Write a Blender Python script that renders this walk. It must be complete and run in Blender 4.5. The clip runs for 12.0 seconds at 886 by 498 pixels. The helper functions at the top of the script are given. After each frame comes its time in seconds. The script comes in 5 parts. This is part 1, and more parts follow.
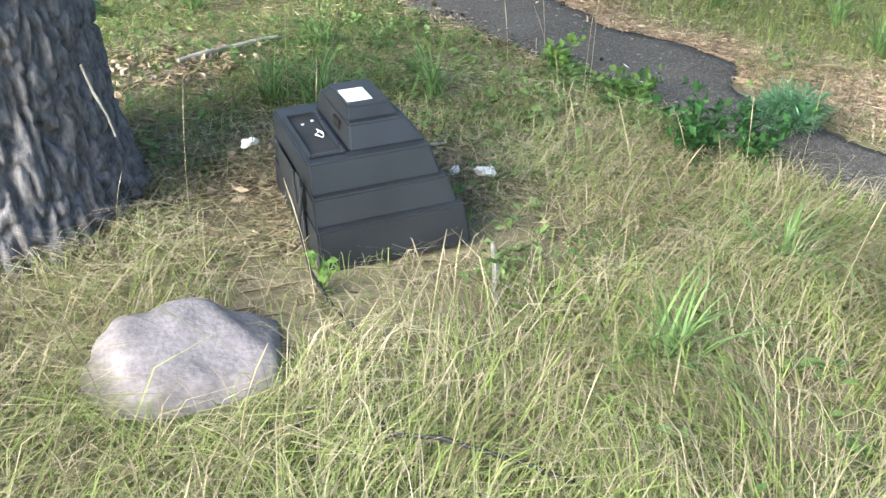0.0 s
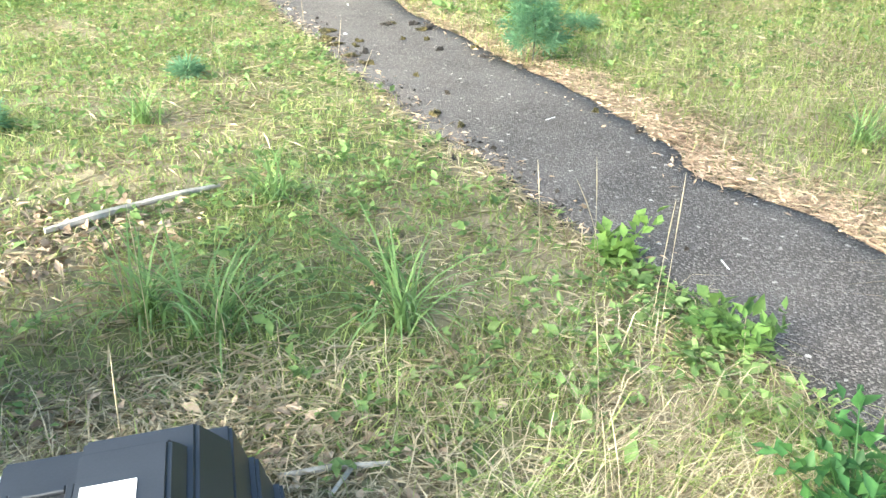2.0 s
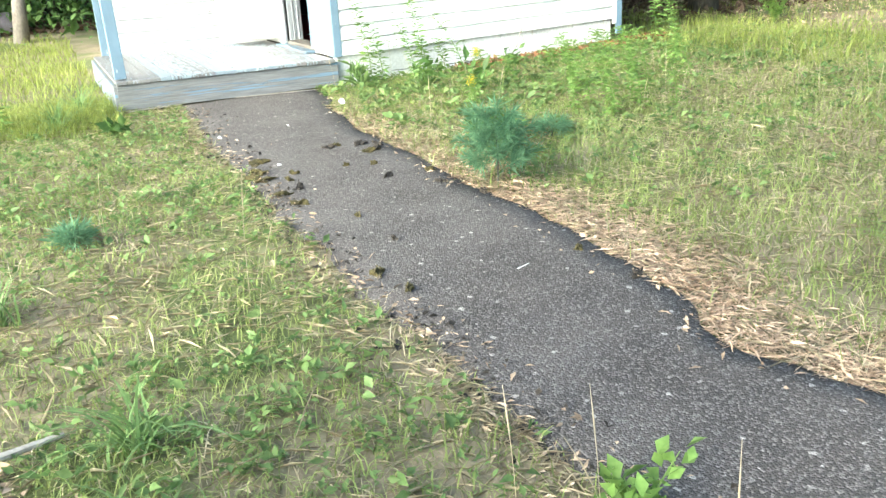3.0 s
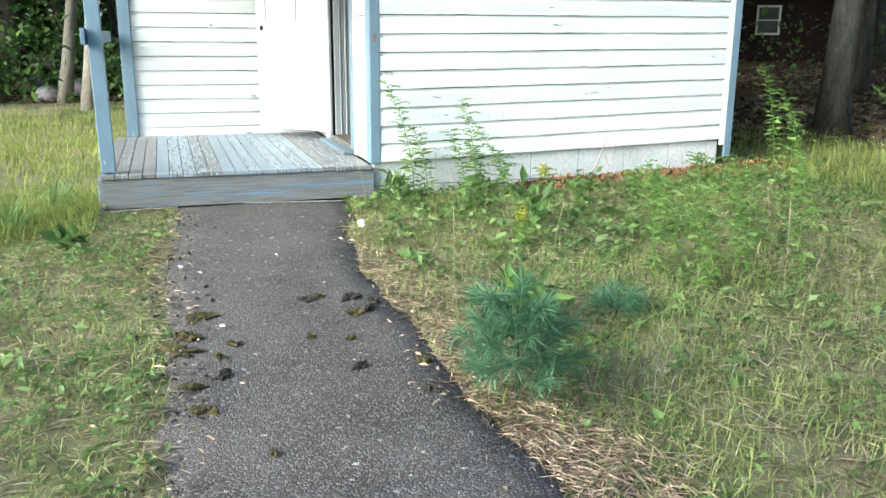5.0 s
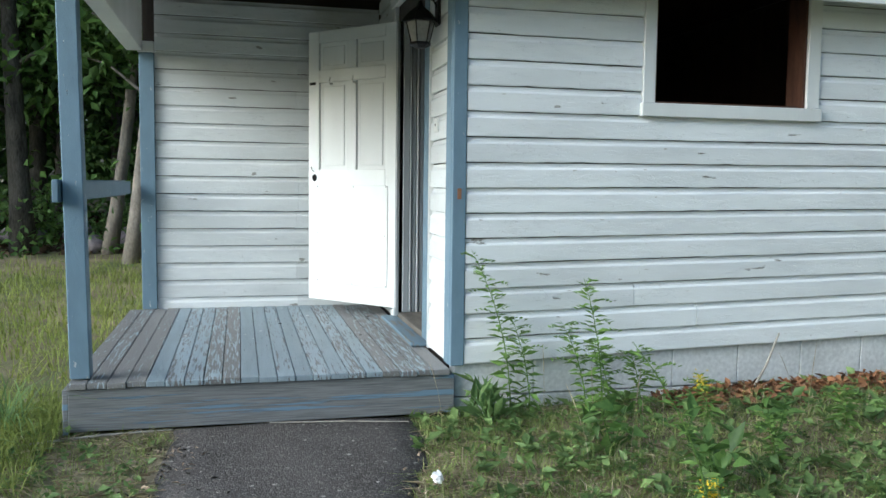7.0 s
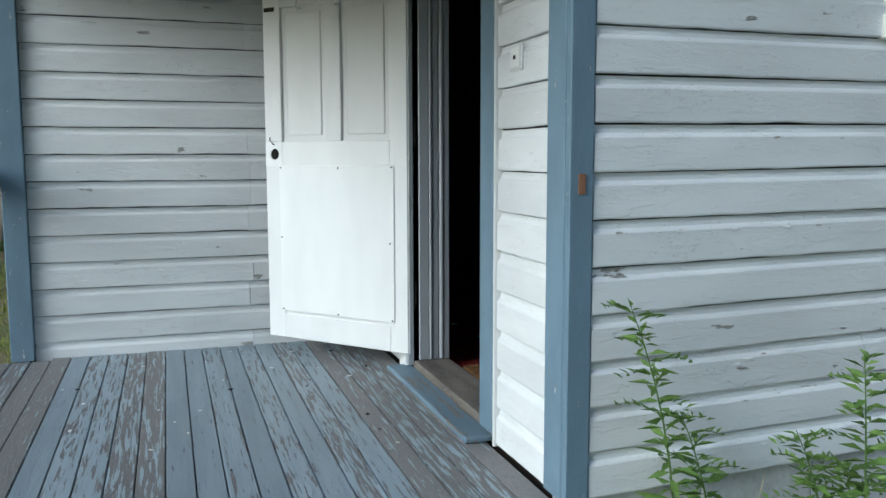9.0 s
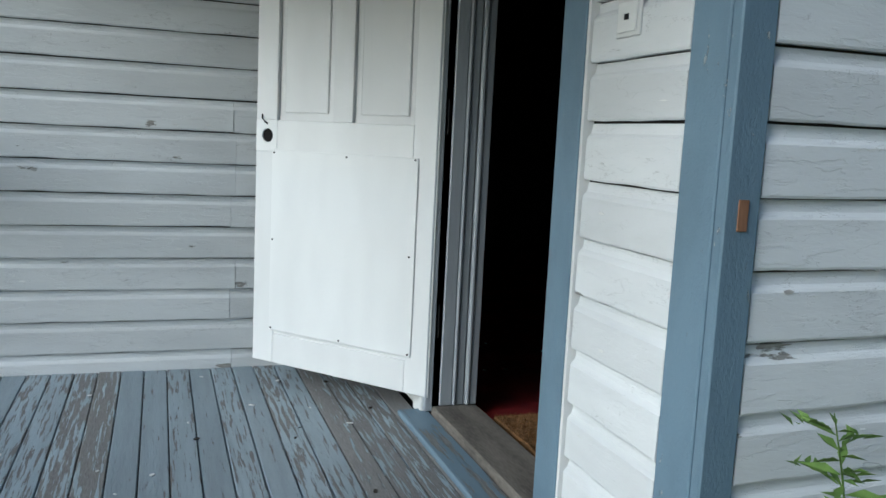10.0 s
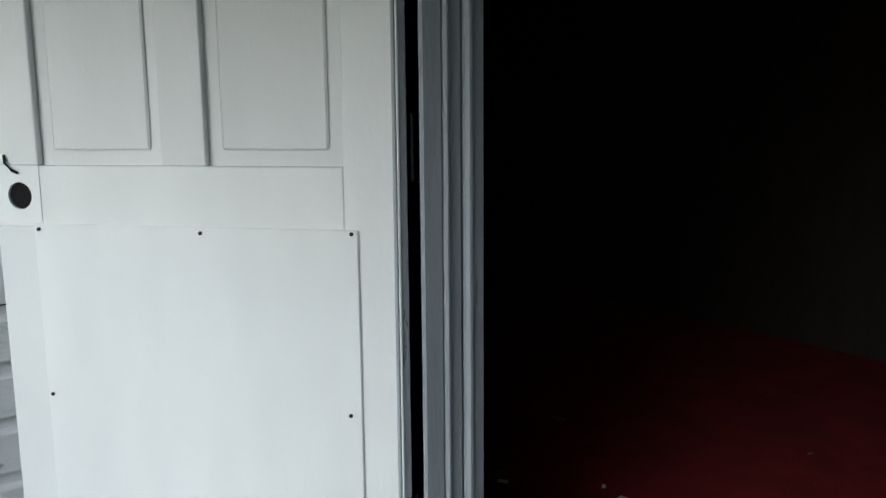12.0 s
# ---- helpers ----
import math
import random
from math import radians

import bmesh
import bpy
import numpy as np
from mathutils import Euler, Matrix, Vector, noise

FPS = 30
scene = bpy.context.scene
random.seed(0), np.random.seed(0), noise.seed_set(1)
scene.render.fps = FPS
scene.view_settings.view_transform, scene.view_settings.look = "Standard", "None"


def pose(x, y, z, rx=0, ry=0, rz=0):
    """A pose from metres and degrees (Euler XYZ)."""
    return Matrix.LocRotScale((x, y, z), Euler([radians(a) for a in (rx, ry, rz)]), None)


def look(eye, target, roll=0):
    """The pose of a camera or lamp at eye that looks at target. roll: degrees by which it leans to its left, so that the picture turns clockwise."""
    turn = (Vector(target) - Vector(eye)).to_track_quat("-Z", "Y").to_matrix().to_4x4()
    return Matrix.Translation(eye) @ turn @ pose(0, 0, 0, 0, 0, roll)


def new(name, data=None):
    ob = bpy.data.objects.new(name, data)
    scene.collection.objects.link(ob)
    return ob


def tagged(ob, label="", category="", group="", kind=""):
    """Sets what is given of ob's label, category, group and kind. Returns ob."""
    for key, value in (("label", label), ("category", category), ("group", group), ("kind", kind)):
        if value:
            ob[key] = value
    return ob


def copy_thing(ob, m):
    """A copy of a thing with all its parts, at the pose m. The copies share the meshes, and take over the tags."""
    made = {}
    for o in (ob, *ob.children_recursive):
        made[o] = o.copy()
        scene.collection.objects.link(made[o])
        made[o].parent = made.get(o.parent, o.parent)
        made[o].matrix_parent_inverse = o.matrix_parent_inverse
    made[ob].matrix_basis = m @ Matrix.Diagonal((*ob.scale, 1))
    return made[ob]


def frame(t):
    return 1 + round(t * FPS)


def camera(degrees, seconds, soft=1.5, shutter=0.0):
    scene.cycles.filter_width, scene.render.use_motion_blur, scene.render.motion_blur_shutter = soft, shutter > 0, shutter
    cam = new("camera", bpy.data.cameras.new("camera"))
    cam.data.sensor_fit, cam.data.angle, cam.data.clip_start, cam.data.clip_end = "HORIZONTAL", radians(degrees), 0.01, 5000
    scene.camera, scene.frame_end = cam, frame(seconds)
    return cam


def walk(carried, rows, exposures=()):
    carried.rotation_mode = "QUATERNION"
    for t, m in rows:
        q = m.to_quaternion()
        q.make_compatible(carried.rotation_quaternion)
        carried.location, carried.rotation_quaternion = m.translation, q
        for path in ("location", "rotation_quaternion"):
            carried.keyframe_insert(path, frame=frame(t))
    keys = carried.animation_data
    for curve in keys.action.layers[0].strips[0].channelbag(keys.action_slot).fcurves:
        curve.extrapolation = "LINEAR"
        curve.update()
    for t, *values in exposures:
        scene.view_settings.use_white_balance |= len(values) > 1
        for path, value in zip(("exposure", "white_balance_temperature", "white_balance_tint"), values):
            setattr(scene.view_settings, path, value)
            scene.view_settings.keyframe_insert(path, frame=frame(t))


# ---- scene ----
cam = camera(55.7, 12.0, soft=1.5)
PATH = [
    (0, (-0.1, -0.285, 1.332), (0.802, 1.247, 0.416), 1.1),
    (0.5, (0.112, 0.121, 1.35), (0.993, 1.656, 0.418), 0.1),
    (1, (0.385, 0.378, 1.392), (1.224, 1.956, 0.494), -1.0),
    (1.5, (0.747, 0.638, 1.399), (1.465, 2.29, 0.531), 2.0),
    (2, (0.977, 1.001, 1.407), (1.712, 2.656, 0.558), 1.7),
    (2.5, (1.179, 1.404, 1.426), (1.983, 3.069, 0.663), -1.6),
    (3, (1.511, 1.799, 1.425), (2.294, 3.512, 0.753), -3.2),
    (3.5, (1.699, 2.091, 1.464), (2.471, 3.84, 0.878), -0.6),
    (3.7, (1.772, 2.258, 1.454), (2.545, 4.016, 0.895), -0.6),
    (5.3, (2.551, 3.283, 1.458), (3.124, 5.148, 1.019), 0.8),
    (5.5, (2.57, 3.449, 1.478), (3.152, 5.323, 1.093), 1.3),
    (6, (2.693, 3.875, 1.505), (3.259, 5.768, 1.192), -1.2),
    (6.5, (2.841, 4.373, 1.51), (3.284, 6.313, 1.312), 1.7),
    (7, (2.812, 4.874, 1.513), (3.284, 6.811, 1.36), 0.7),
    (7.5, (2.798, 5.315, 1.528), (3.375, 7.221, 1.347), 1.0),
    (7.7, (2.8, 5.557, 1.528), (3.367, 7.468, 1.357), 0.3),
    (9.3, (2.894, 7.267, 1.558), (3.53, 9.149, 1.324), 0.3),
    (9.5, (2.942, 7.427, 1.57), (3.562, 9.314, 1.333), 1.5),
    (10, (2.958, 7.83, 1.575), (3.599, 9.706, 1.313), 2.8),
    (10.5, (2.878, 8.238, 1.595), (3.718, 10.03, 1.306), 0.0),
    (11, (3.002, 8.682, 1.588), (3.855, 10.467, 1.299), -0.3),
    (11.5, (3.015, 8.968, 1.668), (3.925, 10.720, 1.336), 0.3),
    (12, (3.055, 9.350, 1.711), (4.220, 10.944, 1.387), -0.5),
]
EXPOSURES = [(0.0, 1.68, 5850, 1), (1.0, 2.15, 5950, 1), (2.0, 2.62, 6100, 0), (2.5, 2.55, 6100, 0), (3.0, 2.3, 6000, -1), (3.5, 2.05, 5950, -1), (5.5, 1.36, 5600, 0), (6.5, 0.68, 5450, 1), (7.5, 0.32, 5250, 1), (9.5, -0.22, 5200, 2), (12.0, -0.45, 5250, 3)]
walk(cam, [(t, look(eye, target, roll)) for t, eye, target, roll in PATH], EXPOSURES)

# ---- light: soft overcast daylight, brighter from the open side ----
world = bpy.data.worlds.new("sky")
scene.world = world
world.use_nodes = True
wn = world.node_tree.nodes
sky = wn.new("ShaderNodeTexSky")
sky.sky_type, sky.sun_disc = "NISHITA", False
sky.sun_elevation, sky.sun_rotation = radians(27), radians(254)
sky.air_density, sky.dust_density, sky.ozone_density = 1.0, 4.0, 1.0
world.node_tree.links.new(sky.outputs[0], wn["Background"].inputs[0])
wn["Background"].inputs[1].default_value = 0.15
sun = new("sun", bpy.data.lights.new("sun", "SUN"))
sun.data.energy, sun.data.angle, sun.data.color = 2.0, radians(40), (1.0, 0.975, 0.945)
sun.matrix_world = look((-8, -2.3, 4.3), (0, 0, 0))

# ---- materials ----


def material(name, low, high, scale=8.0, rough=0.8, bump=0.3, depth=0.01, fine=60.0, stretch=(1, 1, 1), metal=0.0, spread=0.0, per="", spec=0.3, thin=0.0):
    """Two scales of noise between two colours, with relief. per: 'object' or 'island' shifts brightness from piece to piece."""
    m = bpy.data.materials.new(name)
    m.use_nodes = True
    nt = m.node_tree
    b = nt.nodes["Principled BSDF"]
    co = nt.nodes.new("ShaderNodeTexCoord")
    mp = nt.nodes.new("ShaderNodeMapping")
    mp.inputs["Scale"].default_value = stretch
    nt.links.new(co.outputs["Object"], mp.inputs[0])
    big, small = nt.nodes.new("ShaderNodeTexNoise"), nt.nodes.new("ShaderNodeTexNoise")
    big.inputs["Scale"].default_value, small.inputs["Scale"].default_value = scale, fine
    big.inputs["Detail"].default_value, small.inputs["Detail"].default_value = 5, 4
    for n in (big, small):
        nt.links.new(mp.outputs[0], n.inputs["Vector"])
    mix = nt.nodes.new("ShaderNodeMath")
    mix.operation = "MULTIPLY_ADD"
    mix.inputs[1].default_value = 0.4
    nt.links.new(small.outputs[0], mix.inputs[0])
    scl = nt.nodes.new("ShaderNodeMath")
    scl.operation = "MULTIPLY"
    scl.inputs[1].default_value = 0.6
    nt.links.new(big.outputs[0], scl.inputs[0])
    nt.links.new(scl.outputs[0], mix.inputs[2])
    ramp = nt.nodes.new("ShaderNodeValToRGB")
    ramp.color_ramp.elements[0].position, ramp.color_ramp.elements[1].position = 0.34, 0.66
    ramp.color_ramp.elements[0].color, ramp.color_ramp.elements[1].color = (*low, 1), (*high, 1)
    nt.links.new(mix.outputs[0], ramp.inputs[0])
    out = ramp.outputs[0]
    if per:
        if per == "object":
            rnd = nt.nodes.new("ShaderNodeObjectInfo").outputs["Random"]
        else:
            rnd = nt.nodes.new("ShaderNodeNewGeometry").outputs["Random Per Island"]
        mr = nt.nodes.new("ShaderNodeMapRange")
        mr.inputs["To Min"].default_value, mr.inputs["To Max"].default_value = 1 - spread, 1 + spread
        nt.links.new(rnd, mr.inputs[0])
        hs = nt.nodes.new("ShaderNodeHueSaturation")
        nt.links.new(mr.outputs[0], hs.inputs["Value"])
        nt.links.new(out, hs.inputs["Color"])
        out = hs.outputs[0]
    nt.links.new(out, b.inputs["Base Color"])
    b.inputs["Roughness"].default_value, b.inputs["Metallic"].default_value = rough, metal
    b.inputs["Specular IOR Level"].default_value = spec
    if bump:
        bp = nt.nodes.new("ShaderNodeBump")
        bp.inputs["Strength"].default_value, bp.inputs["Distance"].default_value = bump, depth
        nt.links.new(mix.outputs[0], bp.inputs["Height"])
        nt.links.new(bp.outputs[0], b.inputs["Normal"])
    if thin:
        # leaves and blades let light through
        tr = nt.nodes.new("ShaderNodeBsdfTranslucent")
        nt.links.new(out, tr.inputs["Color"])
        ms = nt.nodes.new("ShaderNodeMixShader")
        ms.inputs[0].default_value = thin
        nt.links.new(b.outputs[0], ms.inputs[1])
        nt.links.new(tr.outputs[0], ms.inputs[2])
        nt.links.new(ms.outputs[0], nt.nodes["Material Output"].inputs["Surface"])
    return m


def painted(name, paint, wood, amount=0.45, stretch=(1, 1, 1), rough=0.55, spread=0.06, scale=9.0, vary=0.0, cracks=0.0, layers=0.0):
    """Old paint, flaked in streaks along the grain down to grey wood, with cracks and grime. vary: how much the wear differs from piece to piece."""
    m = bpy.data.materials.new(name)
    m.use_nodes = True
    nt = m.node_tree
    b = nt.nodes["Principled BSDF"]
    co = nt.nodes.new("ShaderNodeTexCoord")
    info = nt.nodes.new("ShaderNodeObjectInfo")
    shift = nt.nodes.new("ShaderNodeVectorMath")
    shift.operation = "MULTIPLY_ADD"
    shift.inputs[1].default_value = (37, 23, 11)
    nt.links.new(info.outputs["Random"], shift.inputs[0])
    nt.links.new(co.outputs["Object"], shift.inputs[2])
    mp = nt.nodes.new("ShaderNodeMapping")
    mp.inputs["Scale"].default_value = stretch
    nt.links.new(shift.outputs[0], mp.inputs[0])

    def tex(scale_, detail=6.0, rough_=0.6):
        n = nt.nodes.new("ShaderNodeTexNoise")
        n.inputs["Scale"].default_value, n.inputs["Detail"].default_value, n.inputs["Roughness"].default_value = scale_, detail, rough_
        nt.links.new(mp.outputs[0], n.inputs["Vector"])
        return n.outputs[0]

    wear, grain, stain = tex(scale, 8, 0.65), tex(scale * 7, 4), tex(scale * 0.35, 3)
    add = nt.nodes.new("ShaderNodeMath")
    add.operation = "MULTIPLY_ADD"
    add.inputs[1].default_value = vary
    nt.links.new(info.outputs["Random"], add.inputs[0])
    nt.links.new(wear, add.inputs[2])
    mask = nt.nodes.new("ShaderNodeValToRGB")
    mask.color_ramp.elements[0].position, mask.color_ramp.elements[1].position = 1 - amount, 1.02 - amount
    nt.links.new(add.outputs[0], mask.inputs[0])
    pr, wr = nt.nodes.new("ShaderNodeValToRGB"), nt.nodes.new("ShaderNodeValToRGB")
    for r, c, dk in ((pr, paint, 0.86), (wr, wood, 0.55)):
        r.color_ramp.elements[0].position, r.color_ramp.elements[1].position = 0.32, 0.62
        r.color_ramp.elements[0].color, r.color_ramp.elements[1].color = (*[v * dk for v in c], 1), (*c, 1)
    nt.links.new(stain, pr.inputs[0])
    nt.links.new(grain, wr.inputs[0])
    mixc = nt.nodes.new("ShaderNodeMix")
    mixc.data_type = "RGBA"
    nt.links.new(mask.outputs[0], mixc.inputs[0])
    nt.links.new(pr.outputs[0], mixc.inputs[6])
    nt.links.new(wr.outputs[0], mixc.inputs[7])
    # hairline cracks in the paint film, in patches
    line, patch = nt.nodes.new("ShaderNodeMath"), nt.nodes.new("ShaderNodeMath")
    line.operation, patch.operation = "COMPARE", "GREATER_THAN"
    line.inputs[1].default_value, line.inputs[2].default_value = 0.5, 0.0035
    patch.inputs[1].default_value = 0.57
    nt.links.new(tex(scale * 1.7, 5, 0.6), line.inputs[0])
    nt.links.new(tex(scale * 0.6, 2), patch.inputs[0])
    hair = nt.nodes.new("ShaderNodeMath")
    hair.operation = "MULTIPLY"
    fade = nt.nodes.new("ShaderNodeMath")
    fade.operation = "MULTIPLY"
    fade.inputs[1].default_value = cracks
    nt.links.new(hair.outputs[0], fade.inputs[0])
    nt.links.new(line.outputs[0], hair.inputs[0])
    nt.links.new(patch.outputs[0], hair.inputs[1])
    mixk = nt.nodes.new("ShaderNodeMix")
    mixk.data_type = "RGBA"
    mixk.inputs[7].default_value = (*[v * 0.45 for v in wood], 1)
    nt.links.new(fade.outputs[0], mixk.inputs[0])
    nt.links.new(mixc.outputs[2], mixk.inputs[6])
    hs = nt.nodes.new("ShaderNodeHueSaturation")
    mr = nt.nodes.new("ShaderNodeMapRange")
    mr.inputs["To Min"].default_value, mr.inputs["To Max"].default_value = 1 - spread, 1 + spread
    nt.links.new(info.outputs["Random"], mr.inputs[0])
    nt.links.new(mr.outputs[0], hs.inputs["Value"])
    nt.links.new(mixk.outputs[2], hs.inputs["Color"])
    nt.links.new(hs.outputs[0], b.inputs["Base Color"])
    b.inputs["Roughness"].default_value, b.inputs["Specular IOR Level"].default_value = rough, 0.3
    inv = nt.nodes.new("ShaderNodeMath")
    inv.operation = "MULTIPLY_ADD"
    inv.inputs[1].default_value = -0.8
    nt.links.new(mask.outputs[0], inv.inputs[0])
    soft_ = nt.nodes.new("ShaderNodeMath")
    soft_.operation = "MULTIPLY"
    soft_.inputs[1].default_value = 0.35
    nt.links.new(grain, soft_.inputs[0])
    nt.links.new(soft_.outputs[0], inv.inputs[2])
    # edges of older chips that were painted over stand out as low steps
    step, plate, total = nt.nodes.new("ShaderNodeMapRange"), nt.nodes.new("ShaderNodeMapRange"), nt.nodes.new("ShaderNodeMath")
    step.inputs["From Min"].default_value, step.inputs["From Max"].default_value = 0.545, 0.56
    plate.inputs["From Min"].default_value, plate.inputs["From Max"].default_value = 0.44, 0.45
    step.inputs["To Max"].default_value, plate.inputs["To Max"].default_value = layers, layers * 0.6
    nt.links.new(tex(scale * 1.15, 7, 0.62), step.inputs[0])
    nt.links.new(tex(scale * 2.3, 5, 0.6), plate.inputs[0])
    total.operation = "ADD"
    nt.links.new(step.outputs[0], total.inputs[0])
    nt.links.new(plate.outputs[0], total.inputs[1])
    both = nt.nodes.new("ShaderNodeMath")
    both.operation = "ADD"
    nt.links.new(total.outputs[0], both.inputs[0])
    nt.links.new(inv.outputs[0], both.inputs[1])
    bp = nt.nodes.new("ShaderNodeBump")
    bp.inputs["Strength"].default_value, bp.inputs["Distance"].default_value = 0.8, 0.005
    nt.links.new(both.outputs[0], bp.inputs["Height"])
    nt.links.new(bp.outputs[0], b.inputs["Normal"])
    return m


WHITE = painted("white_paint", (0.78, 0.80, 0.80), (0.40, 0.39, 0.36), 0.335, (0.4, 1, 1.5), scale=9, cracks=0.35, layers=0.22)
WHITE_SIDE = painted("white_paint_cross_wall", (0.78, 0.80, 0.80), (0.40, 0.39, 0.36), 0.335, (1, 0.4, 1.5), scale=9, cracks=0.30, layers=0.12)
TRIM_WHITE = painted("white_trim_paint", (0.78, 0.79, 0.77), (0.45, 0.42, 0.36), 0.28, (1, 1, 0.5), scale=6)
DOOR_WHITE = painted("white_door_paint", (0.82, 0.83, 0.82), (0.5, 0.47, 0.42), 0.24, (1.5, 1.5, 0.5), rough=0.4, scale=4)
BLUE = painted("blue_paint", (0.175, 0.255, 0.325), (0.52, 0.56, 0.58), 0.35, (1.6, 1.6, 0.8), scale=17, layers=0.06)
BLUE_FLAT = painted("blue_paint_board", (0.19, 0.28, 0.37), (0.23, 0.235, 0.235), 0.54, (0.10, 1.5, 3.2), scale=8)
SILL_BLUE = painted("blue_sill_paint", (0.17, 0.24, 0.30), (0.22, 0.22, 0.215), 0.47, (3.0, 0.2, 2.0), scale=12)
# greyer copy of the trim paint; the far jamb's shade is in its colour
TRIM_GREY_SHADED = painted("shaded_grey_jamb_paint", (0.40, 0.43, 0.46), (0.26, 0.25, 0.23), 0.33, (1.5, 1.5, 0.4), scale=7)
PLANK = painted("porch_paint", (0.38, 0.46, 0.515), (0.225, 0.22, 0.215), 0.36, (4.0, 0.26, 1), scale=22, vary=0.33, spread=0.30, rough=0.47, layers=0.4)
CONCRETE = material("painted_concrete", (0.44, 0.45, 0.44), (0.76, 0.77, 0.76), 2.2, 0.85, 0.4, 0.006, 45)
ASPHALT = material("asphalt", (0.040, 0.035, 0.032), (0.105, 0.093, 0.085), 2.5, 0.85, 0.7, 0.010, 110)


def speckle(m, scale, share, bright, depth=0.004):
    """Stones of their own brightness set in a surface."""
    nt = m.node_tree
    b = nt.nodes["Principled BSDF"]
    src = b.inputs["Base Color"].links[0].from_socket
    co = nt.nodes.new("ShaderNodeTexCoord")
    v = nt.nodes.new("ShaderNodeTexVoronoi")
    v.inputs["Scale"].default_value = scale
    nt.links.new(co.outputs["Object"], v.inputs["Vector"])
    sep = nt.nodes.new("ShaderNodeSeparateColor")
    nt.links.new(v.outputs["Color"], sep.inputs[0])
    r = nt.nodes.new("ShaderNodeValToRGB")
    r.color_ramp.elements[0].position, r.color_ramp.elements[1].position = 1 - share, 1.0
    nt.links.new(sep.outputs[0], r.inputs[0])
    mx = nt.nodes.new("ShaderNodeMix")
    mx.data_type = "RGBA"
    mx.inputs[7].default_value = (*bright, 1)
    nt.links.new(r.outputs[0], mx.inputs[0])
    nt.links.new(src, mx.inputs[6])
    nt.links.new(mx.outputs[2], b.inputs["Base Color"])
    bp = nt.nodes.new("ShaderNodeBump")
    bp.inputs["Strength"].default_value, bp.inputs["Distance"].default_value = 0.9, depth
    bp.invert = True
    nt.links.new(v.outputs["Distance"], bp.inputs["Height"])
    old = b.inputs["Normal"].links[0].from_socket
    nt.links.new(old, bp.inputs["Normal"])
    nt.links.new(bp.outputs[0], b.inputs["Normal"])


speckle(ASPHALT, 150, 0.42, (0.19, 0.172, 0.158), 0.005)
speckle(ASPHALT, 70, 0.012, (0.40, 0.37, 0.34), 0.002)
# near-black wood: the darkness of the unlit room is put into this colour
SHADE_WOOD = material("shade_dark_wood", (0.014, 0.011, 0.009), (0.034, 0.026, 0.020), 3, 0.6, 0.2, 0.004, 40, (4, 4, 0.5))
RAW_WOOD = material("raw_brown_wood", (0.16, 0.075, 0.04), (0.30, 0.16, 0.09), 5, 0.7, 0.3, 0.003, 50, (4, 4, 0.6))
DARK_JAMB = material("dark_brown_jamb", (0.045, 0.02, 0.012), (0.10, 0.045, 0.028), 5, 0.7, 0.3, 0.003, 50, (4, 4, 0.6))
WORN_WOOD = material("worn_grey_wood", (0.09, 0.08, 0.07), (0.22, 0.20, 0.17), 6, 0.8, 0.5, 0.004, 60, (3, 0.5, 1))
BARE = material("weathered_bare_wood", (0.38, 0.37, 0.35), (0.56, 0.54, 0.50), 30, 0.9, 0.3, 0.002, 120)
CARPET = material("red_carpet", (0.11, 0.004, 0.006), (0.22, 0.011, 0.011), 5, 0.95, 0.6, 0.006, 160)
COIR = material("coir", (0.14, 0.072, 0.026), (0.34, 0.18, 0.07), 28, 0.95, 1.0, 0.012, 150, per="island", spread=0.4)
BLACK_IRON = material("black_iron", (0.012, 0.012, 0.013), (0.03, 0.028, 0.027), 14, 0.5, 0.2, 0.002, 90, metal=0.6)
PLASTIC = material("black_plastic", (0.014, 0.016, 0.020), (0.026, 0.029, 0.036), 6, 0.42, 0.12, 0.001, 260, spec=0.5)
PLASTIC_DULL = material("dull_black_plastic", (0.012, 0.013, 0.015), (0.03, 0.032, 0.036), 12, 0.7, 0.2, 0.001, 200)
LABEL = material("white_label", (0.68, 0.68, 0.66), (0.82, 0.82, 0.80), 10, 0.6, 0.0)
PAPER = material("white_litter", (0.72, 0.70, 0.68), (0.9, 0.88, 0.87), 12, 0.7, 0.3, 0.004)
ROCK = material("granite", (0.16, 0.14, 0.145), (0.34, 0.295, 0.30), 7, 0.9, 0.7, 0.012, 70)
BARK = material("bark", (0.065, 0.059, 0.061), (0.24, 0.222, 0.227), 34, 0.95, 1.0, 0.012, 110, (1, 1, 0.45))
TRUNK = material("forest_bark", (0.03, 0.027, 0.023), (0.13, 0.12, 0.10), 9, 0.95, 0.8, 0.03, 50, (1, 1, 0.3))
PALE_BARK = material("pale_bark", (0.14, 0.12, 0.10), (0.30, 0.27, 0.23), 6, 0.9, 0.5, 0.02, 40, (1, 1, 0.5))
STICK = material("grey_stick", (0.22, 0.20, 0.17), (0.42, 0.39, 0.34), 12, 0.9, 0.5, 0.004, 90)
MOSS = material("moss", (0.03, 0.028, 0.012), (0.10, 0.08, 0.03), 25, 1.0, 1.0, 0.02, 120)
DEBRIS = material("dark_debris", (0.018, 0.015, 0.012), (0.06, 0.05, 0.04), 30, 1.0, 1.0, 0.01, 150)
CABLE = material("black_cable", (0.012, 0.012, 0.013), (0.025, 0.025, 0.026), 10, 0.5, 0.0)
LAMP_GLASS = material("frosted_lamp_glass", (0.22, 0.21, 0.19), (0.34, 0.33, 0.29), 8, 0.3, 0.0)
